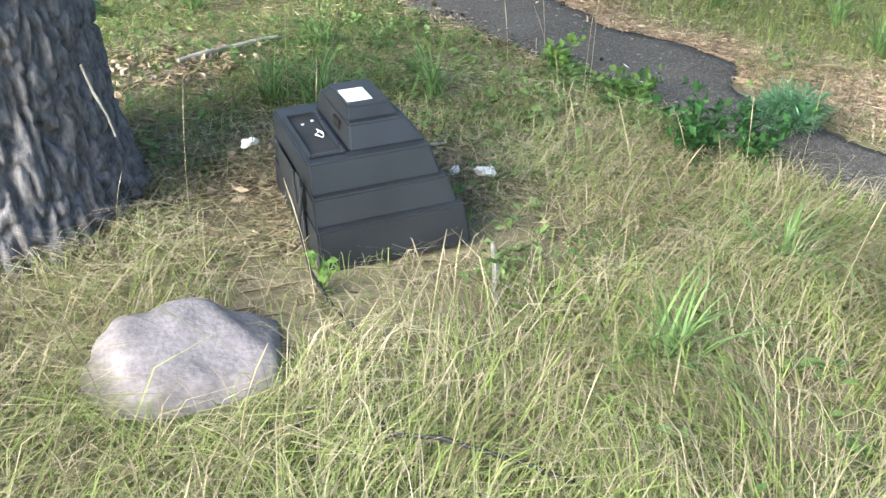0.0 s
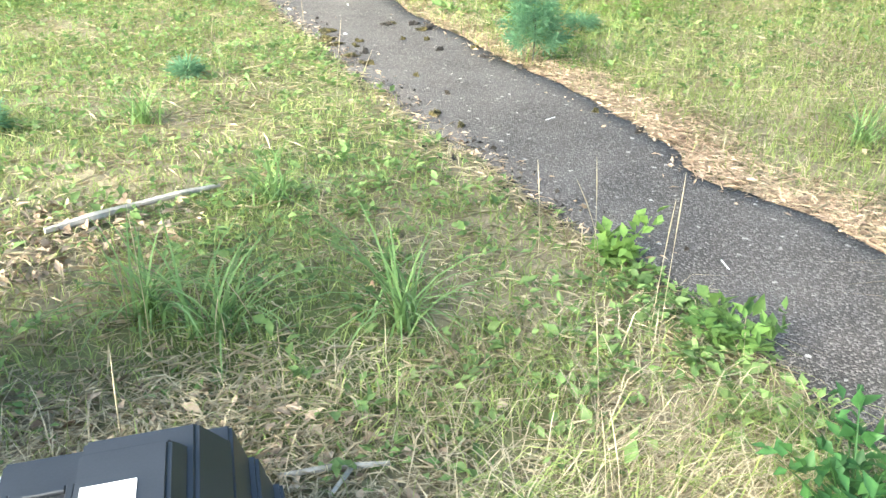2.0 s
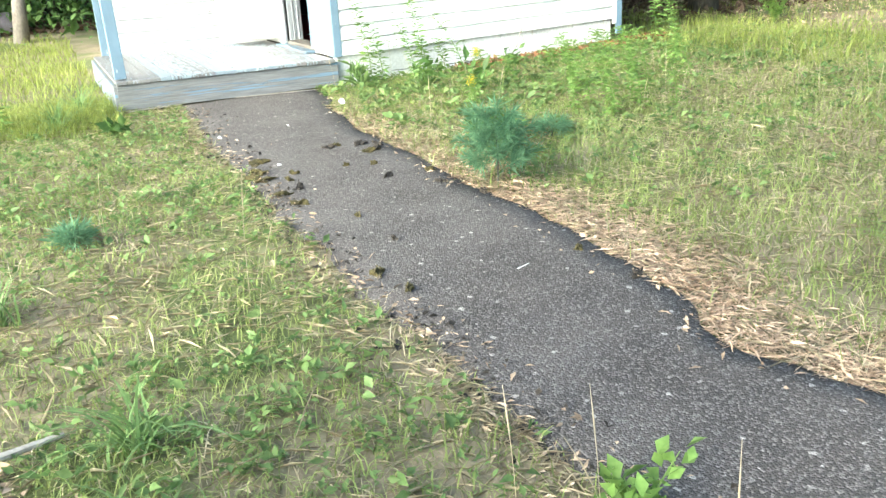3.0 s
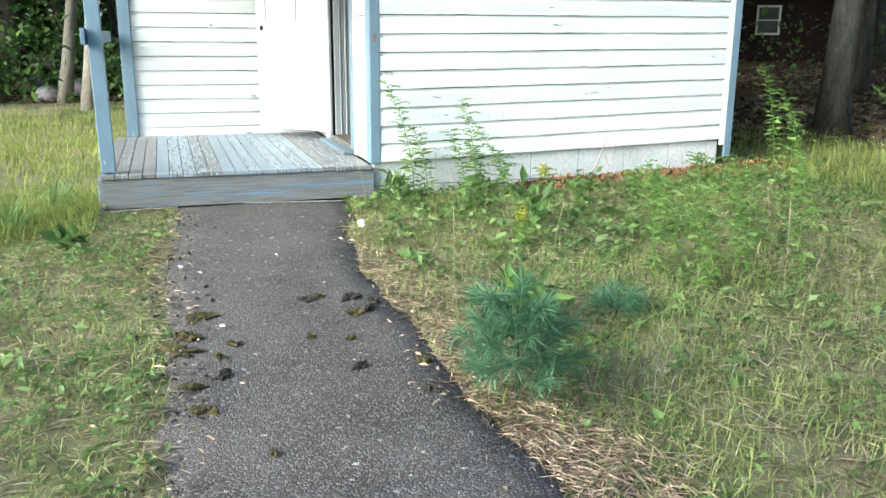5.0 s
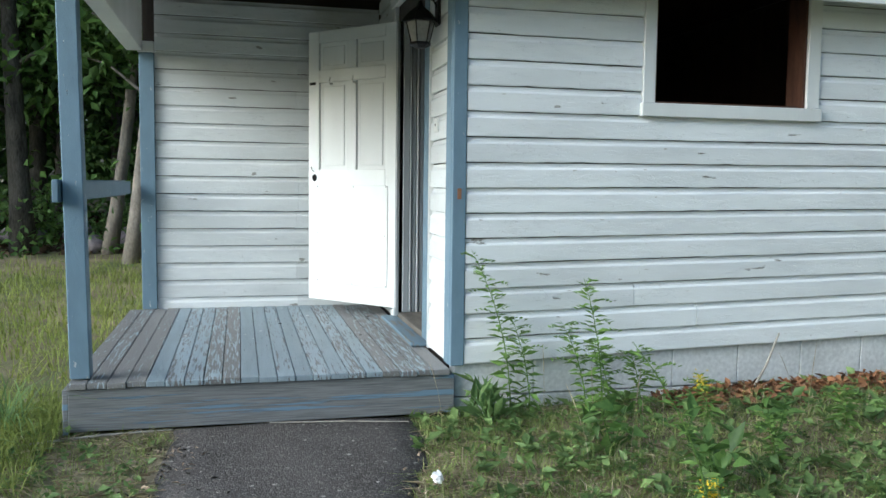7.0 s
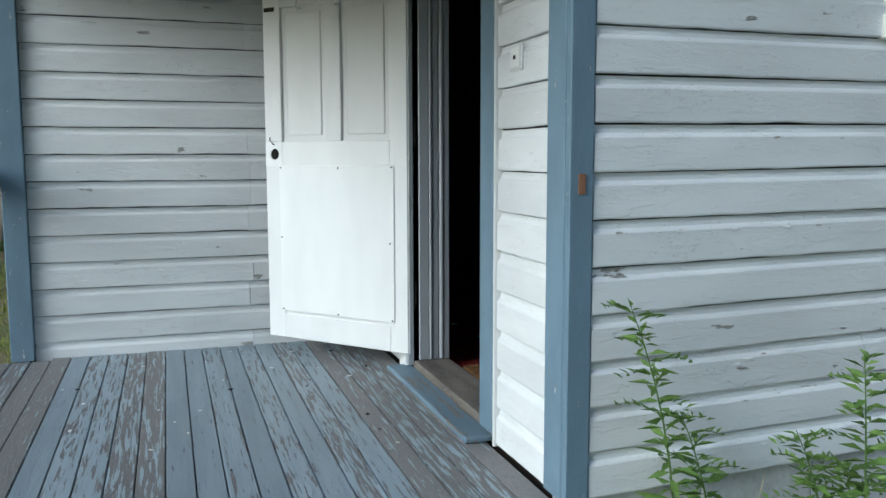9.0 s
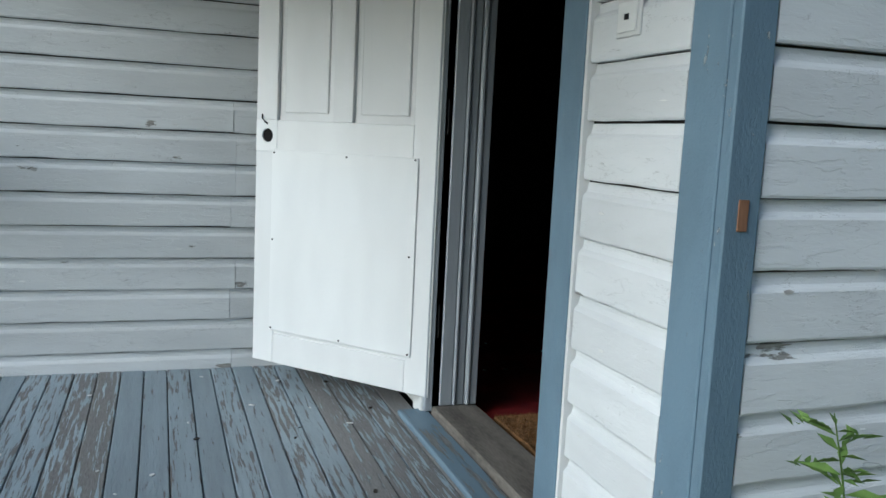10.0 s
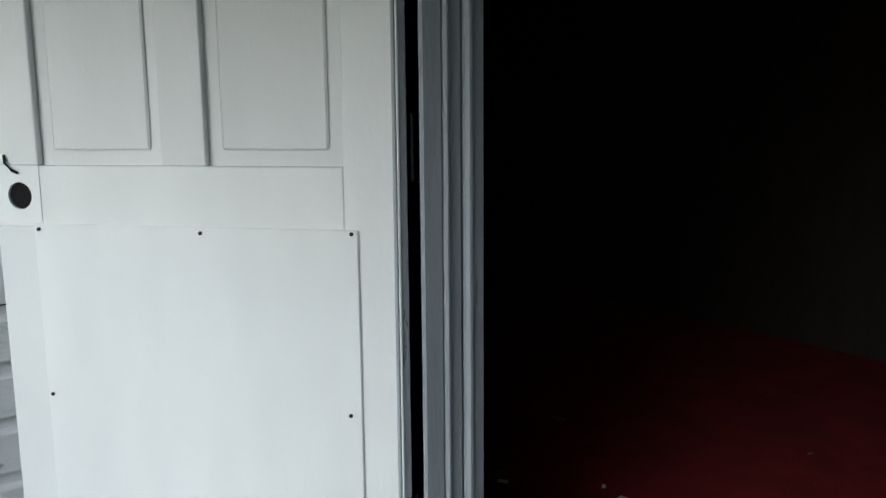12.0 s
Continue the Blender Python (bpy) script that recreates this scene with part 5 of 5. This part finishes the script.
def goldenrod(x, y, h, bloom=0.3, seed=0, bend=0.25, big=1.0):
    g = thing("goldenrod", "tall leafy goldenrod stem with drooping tip" if bloom < 0.6 else "goldenrod stem with a yellow flower head", "weed", "goldenrod weeds", pose(*on(x, y)))
    rr = random.Random(seed)
    th = rr.uniform(2.4, 3.9)
    b = bend * rr.uniform(0.5, 1.3)

    def along(s):
        return np.array([math.cos(th) * b * h * s ** 2, math.sin(th) * b * h * s ** 2, h * (s - 0.12 * b * s ** 3)])
    part("stem", tube([along(s) for s in np.linspace(0, 1, 8)], [0.004, 0.004, 0.0036, 0.0032, 0.0028, 0.0022, 0.0018, 0.001], 5), GOLDEN, g)
    n = int(34 + 50 * h)
    s = np.linspace(0.06, 0.97, n)
    base = np.array([along(a) for a in s])
    an = np.arange(n) * 2.4 + seed
    d = np.stack([np.cos(an), np.sin(an), 0.35 - 0.5 * (1 - s) + rng.normal(0, 0.15, n)], 1)
    L = (0.105 - 0.06 * s) * big * rng.uniform(0.7, 1.25, n)
    sets = [leaf_cards(base, d, L, L * 0.30)]
    # side sprays near the top
    m = 10
    for j in range(m):
        s0 = 0.55 + 0.045 * j
        p0 = along(min(s0, 0.99))
        a = j * 2.4 + seed
        ln = 0.16 * (1.05 - s0) + 0.05
        q = np.linspace(0.1, 1, 9)
        pts = p0 + np.stack([np.cos(a) * ln * q, np.sin(a) * ln * q, 0.6 * ln * q - 0.5 * ln * q ** 2], 1)
        dd = np.stack([np.cos(a + 1.2 * np.sin(q * 30)), np.sin(a + 1.2 * np.sin(q * 30)), 0.5 + 0 * q], 1)
        sets.append(leaf_cards(pts, dd, np.full(9, 0.034) * big, np.full(9, 0.011)))
    mesh_part("leaves", sets, GOLDEN, g)
    if bloom > 0.6:
        nn = 160
        p = np.array([along(a) for a in rng.uniform(0.86, 1.0, nn)]) + rng.normal(0, 0.018, (nn, 3))
        mesh_part("flower_head", [leaf_cards(p, rng.normal(0, 1, (nn, 3)), np.full(nn, 0.012), np.full(nn, 0.007))], YELLOW, g, "small bright yellow blossoms")["kind"] = "stuff"


for i, (x, y, h, bl) in enumerate(((4.17, 8.93, 0.92, 0), (4.26, 8.88, 0.55, 0), (4.50, 8.72, 0.55, 0), (4.56, 8.66, 0.78, 0), (4.66, 8.80, 0.42, 0), (4.80, 8.72, 0.36, 0), (4.28, 7.2, 0.74, 0), (4.36, 7.3, 0.22, 1), (5.05, 8.5, 0.24, 1), (6.35, 7.45, 0.62, 0), (6.55, 7.7, 0.55, 0), (7.15, 8.7, 0.9, 0), (5.25, 7.3, 0.34, 0), (5.1, 7.1, 0.34, 0), (5.4, 7.6, 0.26, 0), (5.7, 7.2, 0.36, 0), (5.85, 7.5, 0.32, 0), (4.75, 6.6, 0.35, 0), (4.9, 6.35, 0.38, 0), (6.0, 6.9, 0.42, 0), (5.0, 7.9, 0.2, 0), (5.6, 8.2, 0.22, 0), (6.1, 8.0, 0.24, 0), (6.25, 8.4, 0.28, 0), (4.82, 6.25, 0.42, 0), (4.95, 6.5, 0.40, 0), (5.08, 6.3, 0.44, 0), (5.2, 6.55, 0.40, 0), (4.98, 6.75, 0.38, 0), (5.3, 6.2, 0.36, 0), (5.45, 6.7, 0.4, 0), (1.2, 8.6, 0.3, 1), (0.6, 8.0, 0.28, 1))):
    goldenrod(x, y, h * (1.3 if y < 8.2 and x > 4.6 else 1.0), bl, i * 1.37, 0.3, 0.72 if y < 8.2 else 1.0)


def leafy_plant(name, x, y, h, n, leaf, ratio, mat, label, category, spread=0.6, stems=6, upright=0.6):
    """A bushy herb or shrub: stems from one root, leaves along each."""
    t = thing(name, label, category, at=pose(*on(x, y)))
    sets = []
    for j in range(stems):
        a = 6.2832 * j / stems + rng.uniform(-0.4, 0.4)
        ln = rng.uniform(0.3, 1.0) * spread
        hh = h * rng.uniform(0.65, 1.05)
        pts = [(math.cos(a) * ln * hh * s ** 1.3, math.sin(a) * ln * hh * s ** 1.3, hh * s) for s in np.linspace(0, 1, 5)]
        part("stem", tube(pts, [0.004, 0.0035, 0.003, 0.002, 0.001], 5), mat, t)
        s = rng.uniform(0.12, 1.0, n // stems)
        base = np.stack([np.cos(a) * ln * hh * s ** 1.3, np.sin(a) * ln * hh * s ** 1.3, hh * s], 1)
        d = rng.normal(0, 1, (len(s), 3)) * np.array([1, 1, 0.5]) + np.array([0, 0, upright])
        L = gam(len(s), leaf, leaf * 0.25)
        sets.append(leaf_cards(base + rng.normal(0, 0.015, base.shape), d, L, L * ratio))
    mesh_part("leaves", sets, mat, t)


leafy_plant("rose_shrub", 2.28, 1.86, 0.30, 330, 0.042, 0.55, SHRUB, "small dark green leafy shrub at the lawn's edge", "shrub", 0.9, 9)
leafy_plant("rose_shrub", 2.45, 1.72, 0.24, 240, 0.04, 0.55, SHRUB, "small dark green leafy shrub at the lawn's edge", "shrub", 0.9, 8)
leafy_plant("bramble", 2.5, 2.5, 0.13, 130, 0.05, 0.6, WEED, "light green trailing weed at the path's edge", "weed", 1.4, 7)
leafy_plant("bramble", 2.48, 3.0, 0.16, 120, 0.05, 0.6, GOLDEN, "light green trailing weed at the path's edge", "weed", 1.0, 6)
leafy_plant("understory_shrub", 9.1, 9.05, 0.6, 520, 0.06, 0.5, GOLDEN, "bright green leafy shrub at the edge of the dark wood", "shrub", 0.9, 12)
leafy_plant("dock_plant", 3.80, 5.98, 0.24, 60, 0.14, 0.28, GOLDEN, "broad-leaved green plant beside the pine seedling", "weed", 0.9, 9, 1.0)
leafy_plant("dock_plant", 4.02, 8.82, 0.2, 60, 0.13, 0.26, LUSH, "broad-leaved dock plant at the foundation", "weed", 0.9, 8, 1.2)
leafy_plant("dock_plant", 3.86, 6.25, 0.19, 32, 0.12, 0.34, WEED, "broad-leaved dock plant in the lawn", "weed", 0.8, 7, 1.0)
leafy_plant("milkweed", 4.6, 7.7, 0.3, 40, 0.10, 0.45, WEED, "broad-leaved green weed in the lawn", "weed", 0.7, 5, 0.4)
leafy_plant("milkweed", 4.4, 8.2, 0.25, 36, 0.09, 0.5, WEED, "broad-leaved green weed in the lawn", "weed", 0.7, 5, 0.4)
leafy_plant("milkweed", 5.15, 8.1, 0.26, 36, 0.09, 0.5, WEED, "broad-leaved green weed in the lawn", "weed", 0.7, 5, 0.4)
leafy_plant("milkweed", 1.9, 8.0, 0.12, 30, 0.08, 0.6, WEED, "broad-leaved green weed beside the path", "weed", 0.9, 5, 0.4)
leafy_plant("milkweed", 0.64, 1.62, 0.16, 18, 0.035, 0.6, GOLDEN, "light green seedling beside the housing", "weed", 0.5, 3, 0.4)


def pine_seedling(x, y, h, wide, n):
    t = thing("pine_seedling", "blue-green white pine seedling with soft needles", "pine seedling", "pine seedlings", pose(*on(x, y)))
    part("stem", tube([(0, 0, 0), (0.005, 0.003, h * 0.5), (0, 0.004, h * 0.92)], [0.006, 0.005, 0.002], 6), TRUNK, t)
    sets = []
    shoots = 26
    for j in range(shoots):
        s = 0.15 + 0.8 * j / shoots
        a = j * 2.4
        ln = wide * (1.05 - 0.55 * s) * rng.uniform(0.6, 1.05)
        tip = np.array([math.cos(a) * ln, math.sin(a) * ln, h * s + 0.45 * ln])
        root = np.array([0, 0, h * s * 0.9])
        m = n // shoots
        q = rng.uniform(0.35, 1.0, m)[:, None]
        base = root + (tip - root) * q
        d = rng.normal(0, 0.75, (m, 3)) + (tip - root) / np.linalg.norm(tip - root) * 0.9
        sets.append(leaf_cards(base, d, gam(m, 0.075, 0.015), np.full(m, 0.0022)))
    mesh_part("needles", sets, PINE, t)


pine_seedling(3.51, 5.45, 0.38, 0.24, 2300)
pine_seedling(2.86, 1.92, 0.17, 0.18, 1100)
pine_seedling(0.58, 4.95, 0.10, 0.09, 420)
pine_seedling(1.5, 5.6, 0.09, 0.09, 420)
pine_seedling(3.55, 1.55, 0.08, 0.10, 400)
pine_seedling(4.25, 6.1, 0.10, 0.14, 450)

# bristles of the doormat
mn = 9000
mb = np.stack([rng.uniform(4.095, 4.615, mn), rng.uniform(9.825, 10.495, mn), np.full(mn, FLOOR + 0.031)], 1)
md = np.stack([rng.normal(0, 0.6, mn), rng.normal(0, 0.6, mn), np.full(mn, 1.0)], 1)
mesh_part("bristles", [leaf_cards(mb, md, gam(mn, 0.013, 0.003), np.full(mn, 0.0022))], COIR, mat_, "coarse coir bristles")

# limbs and crown of the large tree, high above the lawn; unseen, offset to shade the start
crown_sets = []
for j in range(14):
    a = j * 2.4
    z0 = 4.0 + 0.16 * j
    ln = 2.5 - 0.06 * j
    tip = (math.cos(a) * ln - 0.6, math.sin(a) * ln - 0.9, z0 + 1.4)
    part("limb", tube([(0, 0, z0), (tip[0] * 0.5, tip[1] * 0.5, z0 + 0.9), tip], [0.12, 0.07, 0.015], 7), BARK, tree)
    q = rng.uniform(0.25, 1.1, 380)[:, None]
    b = np.array([0, 0, z0]) + (np.array(tip) - np.array([0, 0, z0])) * q + rng.normal(0, 0.45, (380, 3))
    L = gam(380, 0.17, 0.04)
    crown_sets.append(leaf_cards(b, rng.normal(0, 1, (380, 3)), L, L * 0.6))
mesh_part("crown", crown_sets, SHRUB, tree)

# ---- woods ----


def tree_model(seed, h, r, bark, leaves, crown_from, leaf=0.17, lean=0.0):
    rr = random.Random(seed)
    t = thing("forest_tree", "tall woodland tree with a dark leafy crown", "tree", "trees of the wood")
    th = rr.uniform(0, 6.28)

    def ax(s):
        return Vector((lean * h * s * math.cos(th) + 0.12 * math.sin(s * 5 + seed), lean * h * s * math.sin(th) + 0.12 * math.sin(s * 4 + 2 * seed), h * s))
    bm = tube([ax(s / 11) for s in range(12)], [r * (1 - 0.85 * s / 11) + (0.25 * r if s == 0 else 0) for s in range(12)], 10)
    limbs = []
    for j in range(9):
        s = crown_from + (0.95 - crown_from) * j / 9
        a = rr.uniform(0, 6.28)
        ln = h * 0.22 * (1.1 - s) + 0.6
        p = ax(s)
        e = p + Vector((math.cos(a) * ln, math.sin(a) * ln, ln * rr.uniform(0.2, 0.7)))
        limbs.append((p, e))
        me = tube([p, p.lerp(e, 0.5) + Vector((0, 0, 0.08 * ln)), e], [r * 0.3 * (1.1 - s), r * 0.2 * (1.1 - s), 0.008], 5)
        tmp = bpy.data.meshes.new("limb")
        me.to_mesh(tmp)
        me.free()
        bm.from_mesh(tmp)
        bpy.data.meshes.remove(tmp)
    shade_smooth(part("trunk", bm, bark, t))
    per = leaves // len(limbs)
    sets = []
    for p, e in limbs:
        q = rng.uniform(0.25, 1.1, per)[:, None]
        c = np.array(p) + (np.array(e) - np.array(p)) * q
        cl = rng.normal(0, 0.42, (14, 3))[rng.integers(0, 14, per)]
        b = c + cl + rng.normal(0, 0.22, (per, 3))
        L = gam(per, leaf, leaf * 0.3)
        sets.append(leaf_cards(b, rng.normal(0, 1, (per, 3)) - np.array([0, 0, 0.3]), L, L * 0.6))
    mesh_part("crown", sets, CANOPY, t)
    return t


models = [tree_model(1, 9.5, 0.17, TRUNK, 4200, 0.22), tree_model(2, 11, 0.22, TRUNK, 4200, 0.3), tree_model(3, 8, 0.11, PALE_BARK, 3000, 0.3, lean=0.08), tree_model(4, 10, 0.13, TRUNK, 3800, 0.18)]
spots = random.Random(21)
plan = []
for i in range(30):
    plan.append((spots.uniform(-13, 2.6), spots.uniform(19.5, 29)))
for i in range(26):
    plan.append((spots.uniform(8.5, 21), spots.uniform(12.5, 27)))
# mostly unseen trees down the right side, added to cut sky light on the house
for i in range(9):
    plan.append((spots.uniform(10.5, 16), spots.uniform(0, 12)))
for i in range(9):
    plan.append((spots.uniform(9.2, 14), spots.uniform(10.2, 14.5)))
plan += [(0.9, 18.6), (1.35, 17.4), (-0.5, 19), (-1.8, 18.2), (8.3, 12.2), (9.6, 11.2), (11.5, 15.0)]
used = [0] * 4
for i, (x, y) in enumerate(plan):
    k = i % 4 if i < len(plan) - 7 else (2, 2, 0, 1, 1, 3, 2)[i - len(plan) + 7]
    if abs(math.degrees(math.atan2(x - 2.55, y - 3.28)) - 40) < 3.0 and y > 11:
        continue
    m = pose(x, y, float(rise(x, y)) - 0.05, 0, 0, spots.uniform(0, 360))
    if not used[k]:
        models[k].matrix_basis = m
        used[k] = 1
    else:
        copy_thing(models[k], m)


def leaf_mass(n, centre_fn, leaf):
    b = centre_fn(n)
    L = gam(n, leaf, leaf * 0.35)
    return leaf_cards(b, rng.normal(0, 1, (n, 3)), L, L * 0.6)


def under_left(n):
    x, y = rng.uniform(-16, 3.2, n), rng.normal(20.5, 1.3, n)
    cl = 0.5 + 0.5 * np.sin(x * 2.3) * np.sin(x * 0.9 + 1)
    return np.stack([x, y, rise(x, y) + rng.random(n) ** 1.6 * (0.5 + 1.6 * cl)], 1)


def under_right(n):
    x, y = rng.uniform(8.5, 26, n), rng.normal(25, 3.5, n)
    return np.stack([x, y, rise(x, y) + rng.random(n) ** 1.6 * 1.3], 1)


def far_ring(n):
    a = rng.uniform(radians(-75), radians(85), n)
    d = rng.normal(36, 2.5, n)
    x, y = 3 + d * np.sin(a), 4 + d * np.cos(a)
    return np.stack([x, y, rng.uniform(0, 13, n)], 1)


grow("undergrowth", [leaf_mass(16000, under_left, 0.13), leaf_mass(7000, under_right, 0.12)], WEED, "leafy undergrowth along the edge of the wood", "undergrowth")
grow("far_woods", [leaf_mass(46000, far_ring, 0.75)], CANOPY, "dense dark green woods in the distance", "woods")
wl = rng.uniform(0, 1, (15000, 2)) * np.array([20, 9]) + np.array([-16, 18.5])
wr = rng.uniform(0, 1, (16000, 2)) * np.array([18, 18]) + np.array([7.5, 10])
wx, wy = np.concatenate([wl[:, 0], wr[:, 0]]), np.concatenate([wl[:, 1], wr[:, 1]])
grow("forest_floor_leaves", [flat_bits(wx, wy, gam(len(wx), 0.15, 0.05), gam(len(wx), 0.10, 0.03), rng.uniform(0.005, 0.05, len(wx)), 0.3)], FOREST_LITTER, "brown leaf litter on the woodland floor", "leaves")

for i, (x, y, r) in enumerate(((-1.9, 19.5, 0.55), (-0.7, 20.2, 0.4), (0.6, 18.9, 0.3), (1.1, 19.4, 0.38), (-3.2, 20.0, 0.5), (0.1, 20.6, 0.35), (-4.6, 20.5, 0.6), (-5.8, 20.1, 0.45))):
    ob = tagged(shade_smooth(part("field_stone", lump((r, r * 0.75, r * 0.6), 20 + i * 3.1, 20, 11, 0.3), ROCK)), "mossy grey field stone at the edge of the wood", "rock", "field stones")
    ob.matrix_basis = pose(*on(x, y, r * 0.25), 0, 0, i * 50)

# dark red cabin among the trees
cab = thing("cabin", "dark red wooden cabin with a small white-framed window", "cabin", at=pose(17.9, 22.4, float(rise(17.9, 22.4)) - 0.05, 0, 0, -30))
for i in range(22):
    part("board", box((-1.9 + i * 0.17, -0.02, 0.2), (-1.9 + i * 0.17 + 0.166, 0.0, 2.1), 0.004), BARN, cab)
part("wall", box((-1.9, 0.001, 0.1), (1.85, 3.0, 2.1)), BARN, cab)
part("roof", loft([[(-2.2, -0.5, 2.0), (2.15, -0.5, 2.0), (2.15, 3.5, 2.0), (-2.2, 3.5, 2.0)], [(-2.2, -0.5, 2.08), (2.15, -0.5, 2.08), (2.15, 3.5, 2.08), (-2.2, 3.5, 2.08)], [(-2.0, 1.4, 2.9), (2.0, 1.4, 2.9), (2.0, 1.6, 2.9), (-2.0, 1.6, 2.9)]]), SHINGLE, cab)
cw = part("window", box((-0.25, -0.03, 0.85), (0.25, -0.021, 1.5)), DARK_GLASS, cab)
for lo, hi in (((-0.31, -0.05, 0.79), (-0.251, -0.021, 1.56)), ((0.251, -0.05, 0.79), (0.31, -0.021, 1.56)), ((-0.25, -0.05, 1.501), (0.25, -0.021, 1.56)), ((-0.25, -0.05, 0.79), (0.25, -0.021, 0.849)), ((-0.25, -0.045, 1.16), (0.25, -0.031, 1.19))):
    part("window_frame", box(lo, hi, 0.003), TRIM_WHITE, cw)
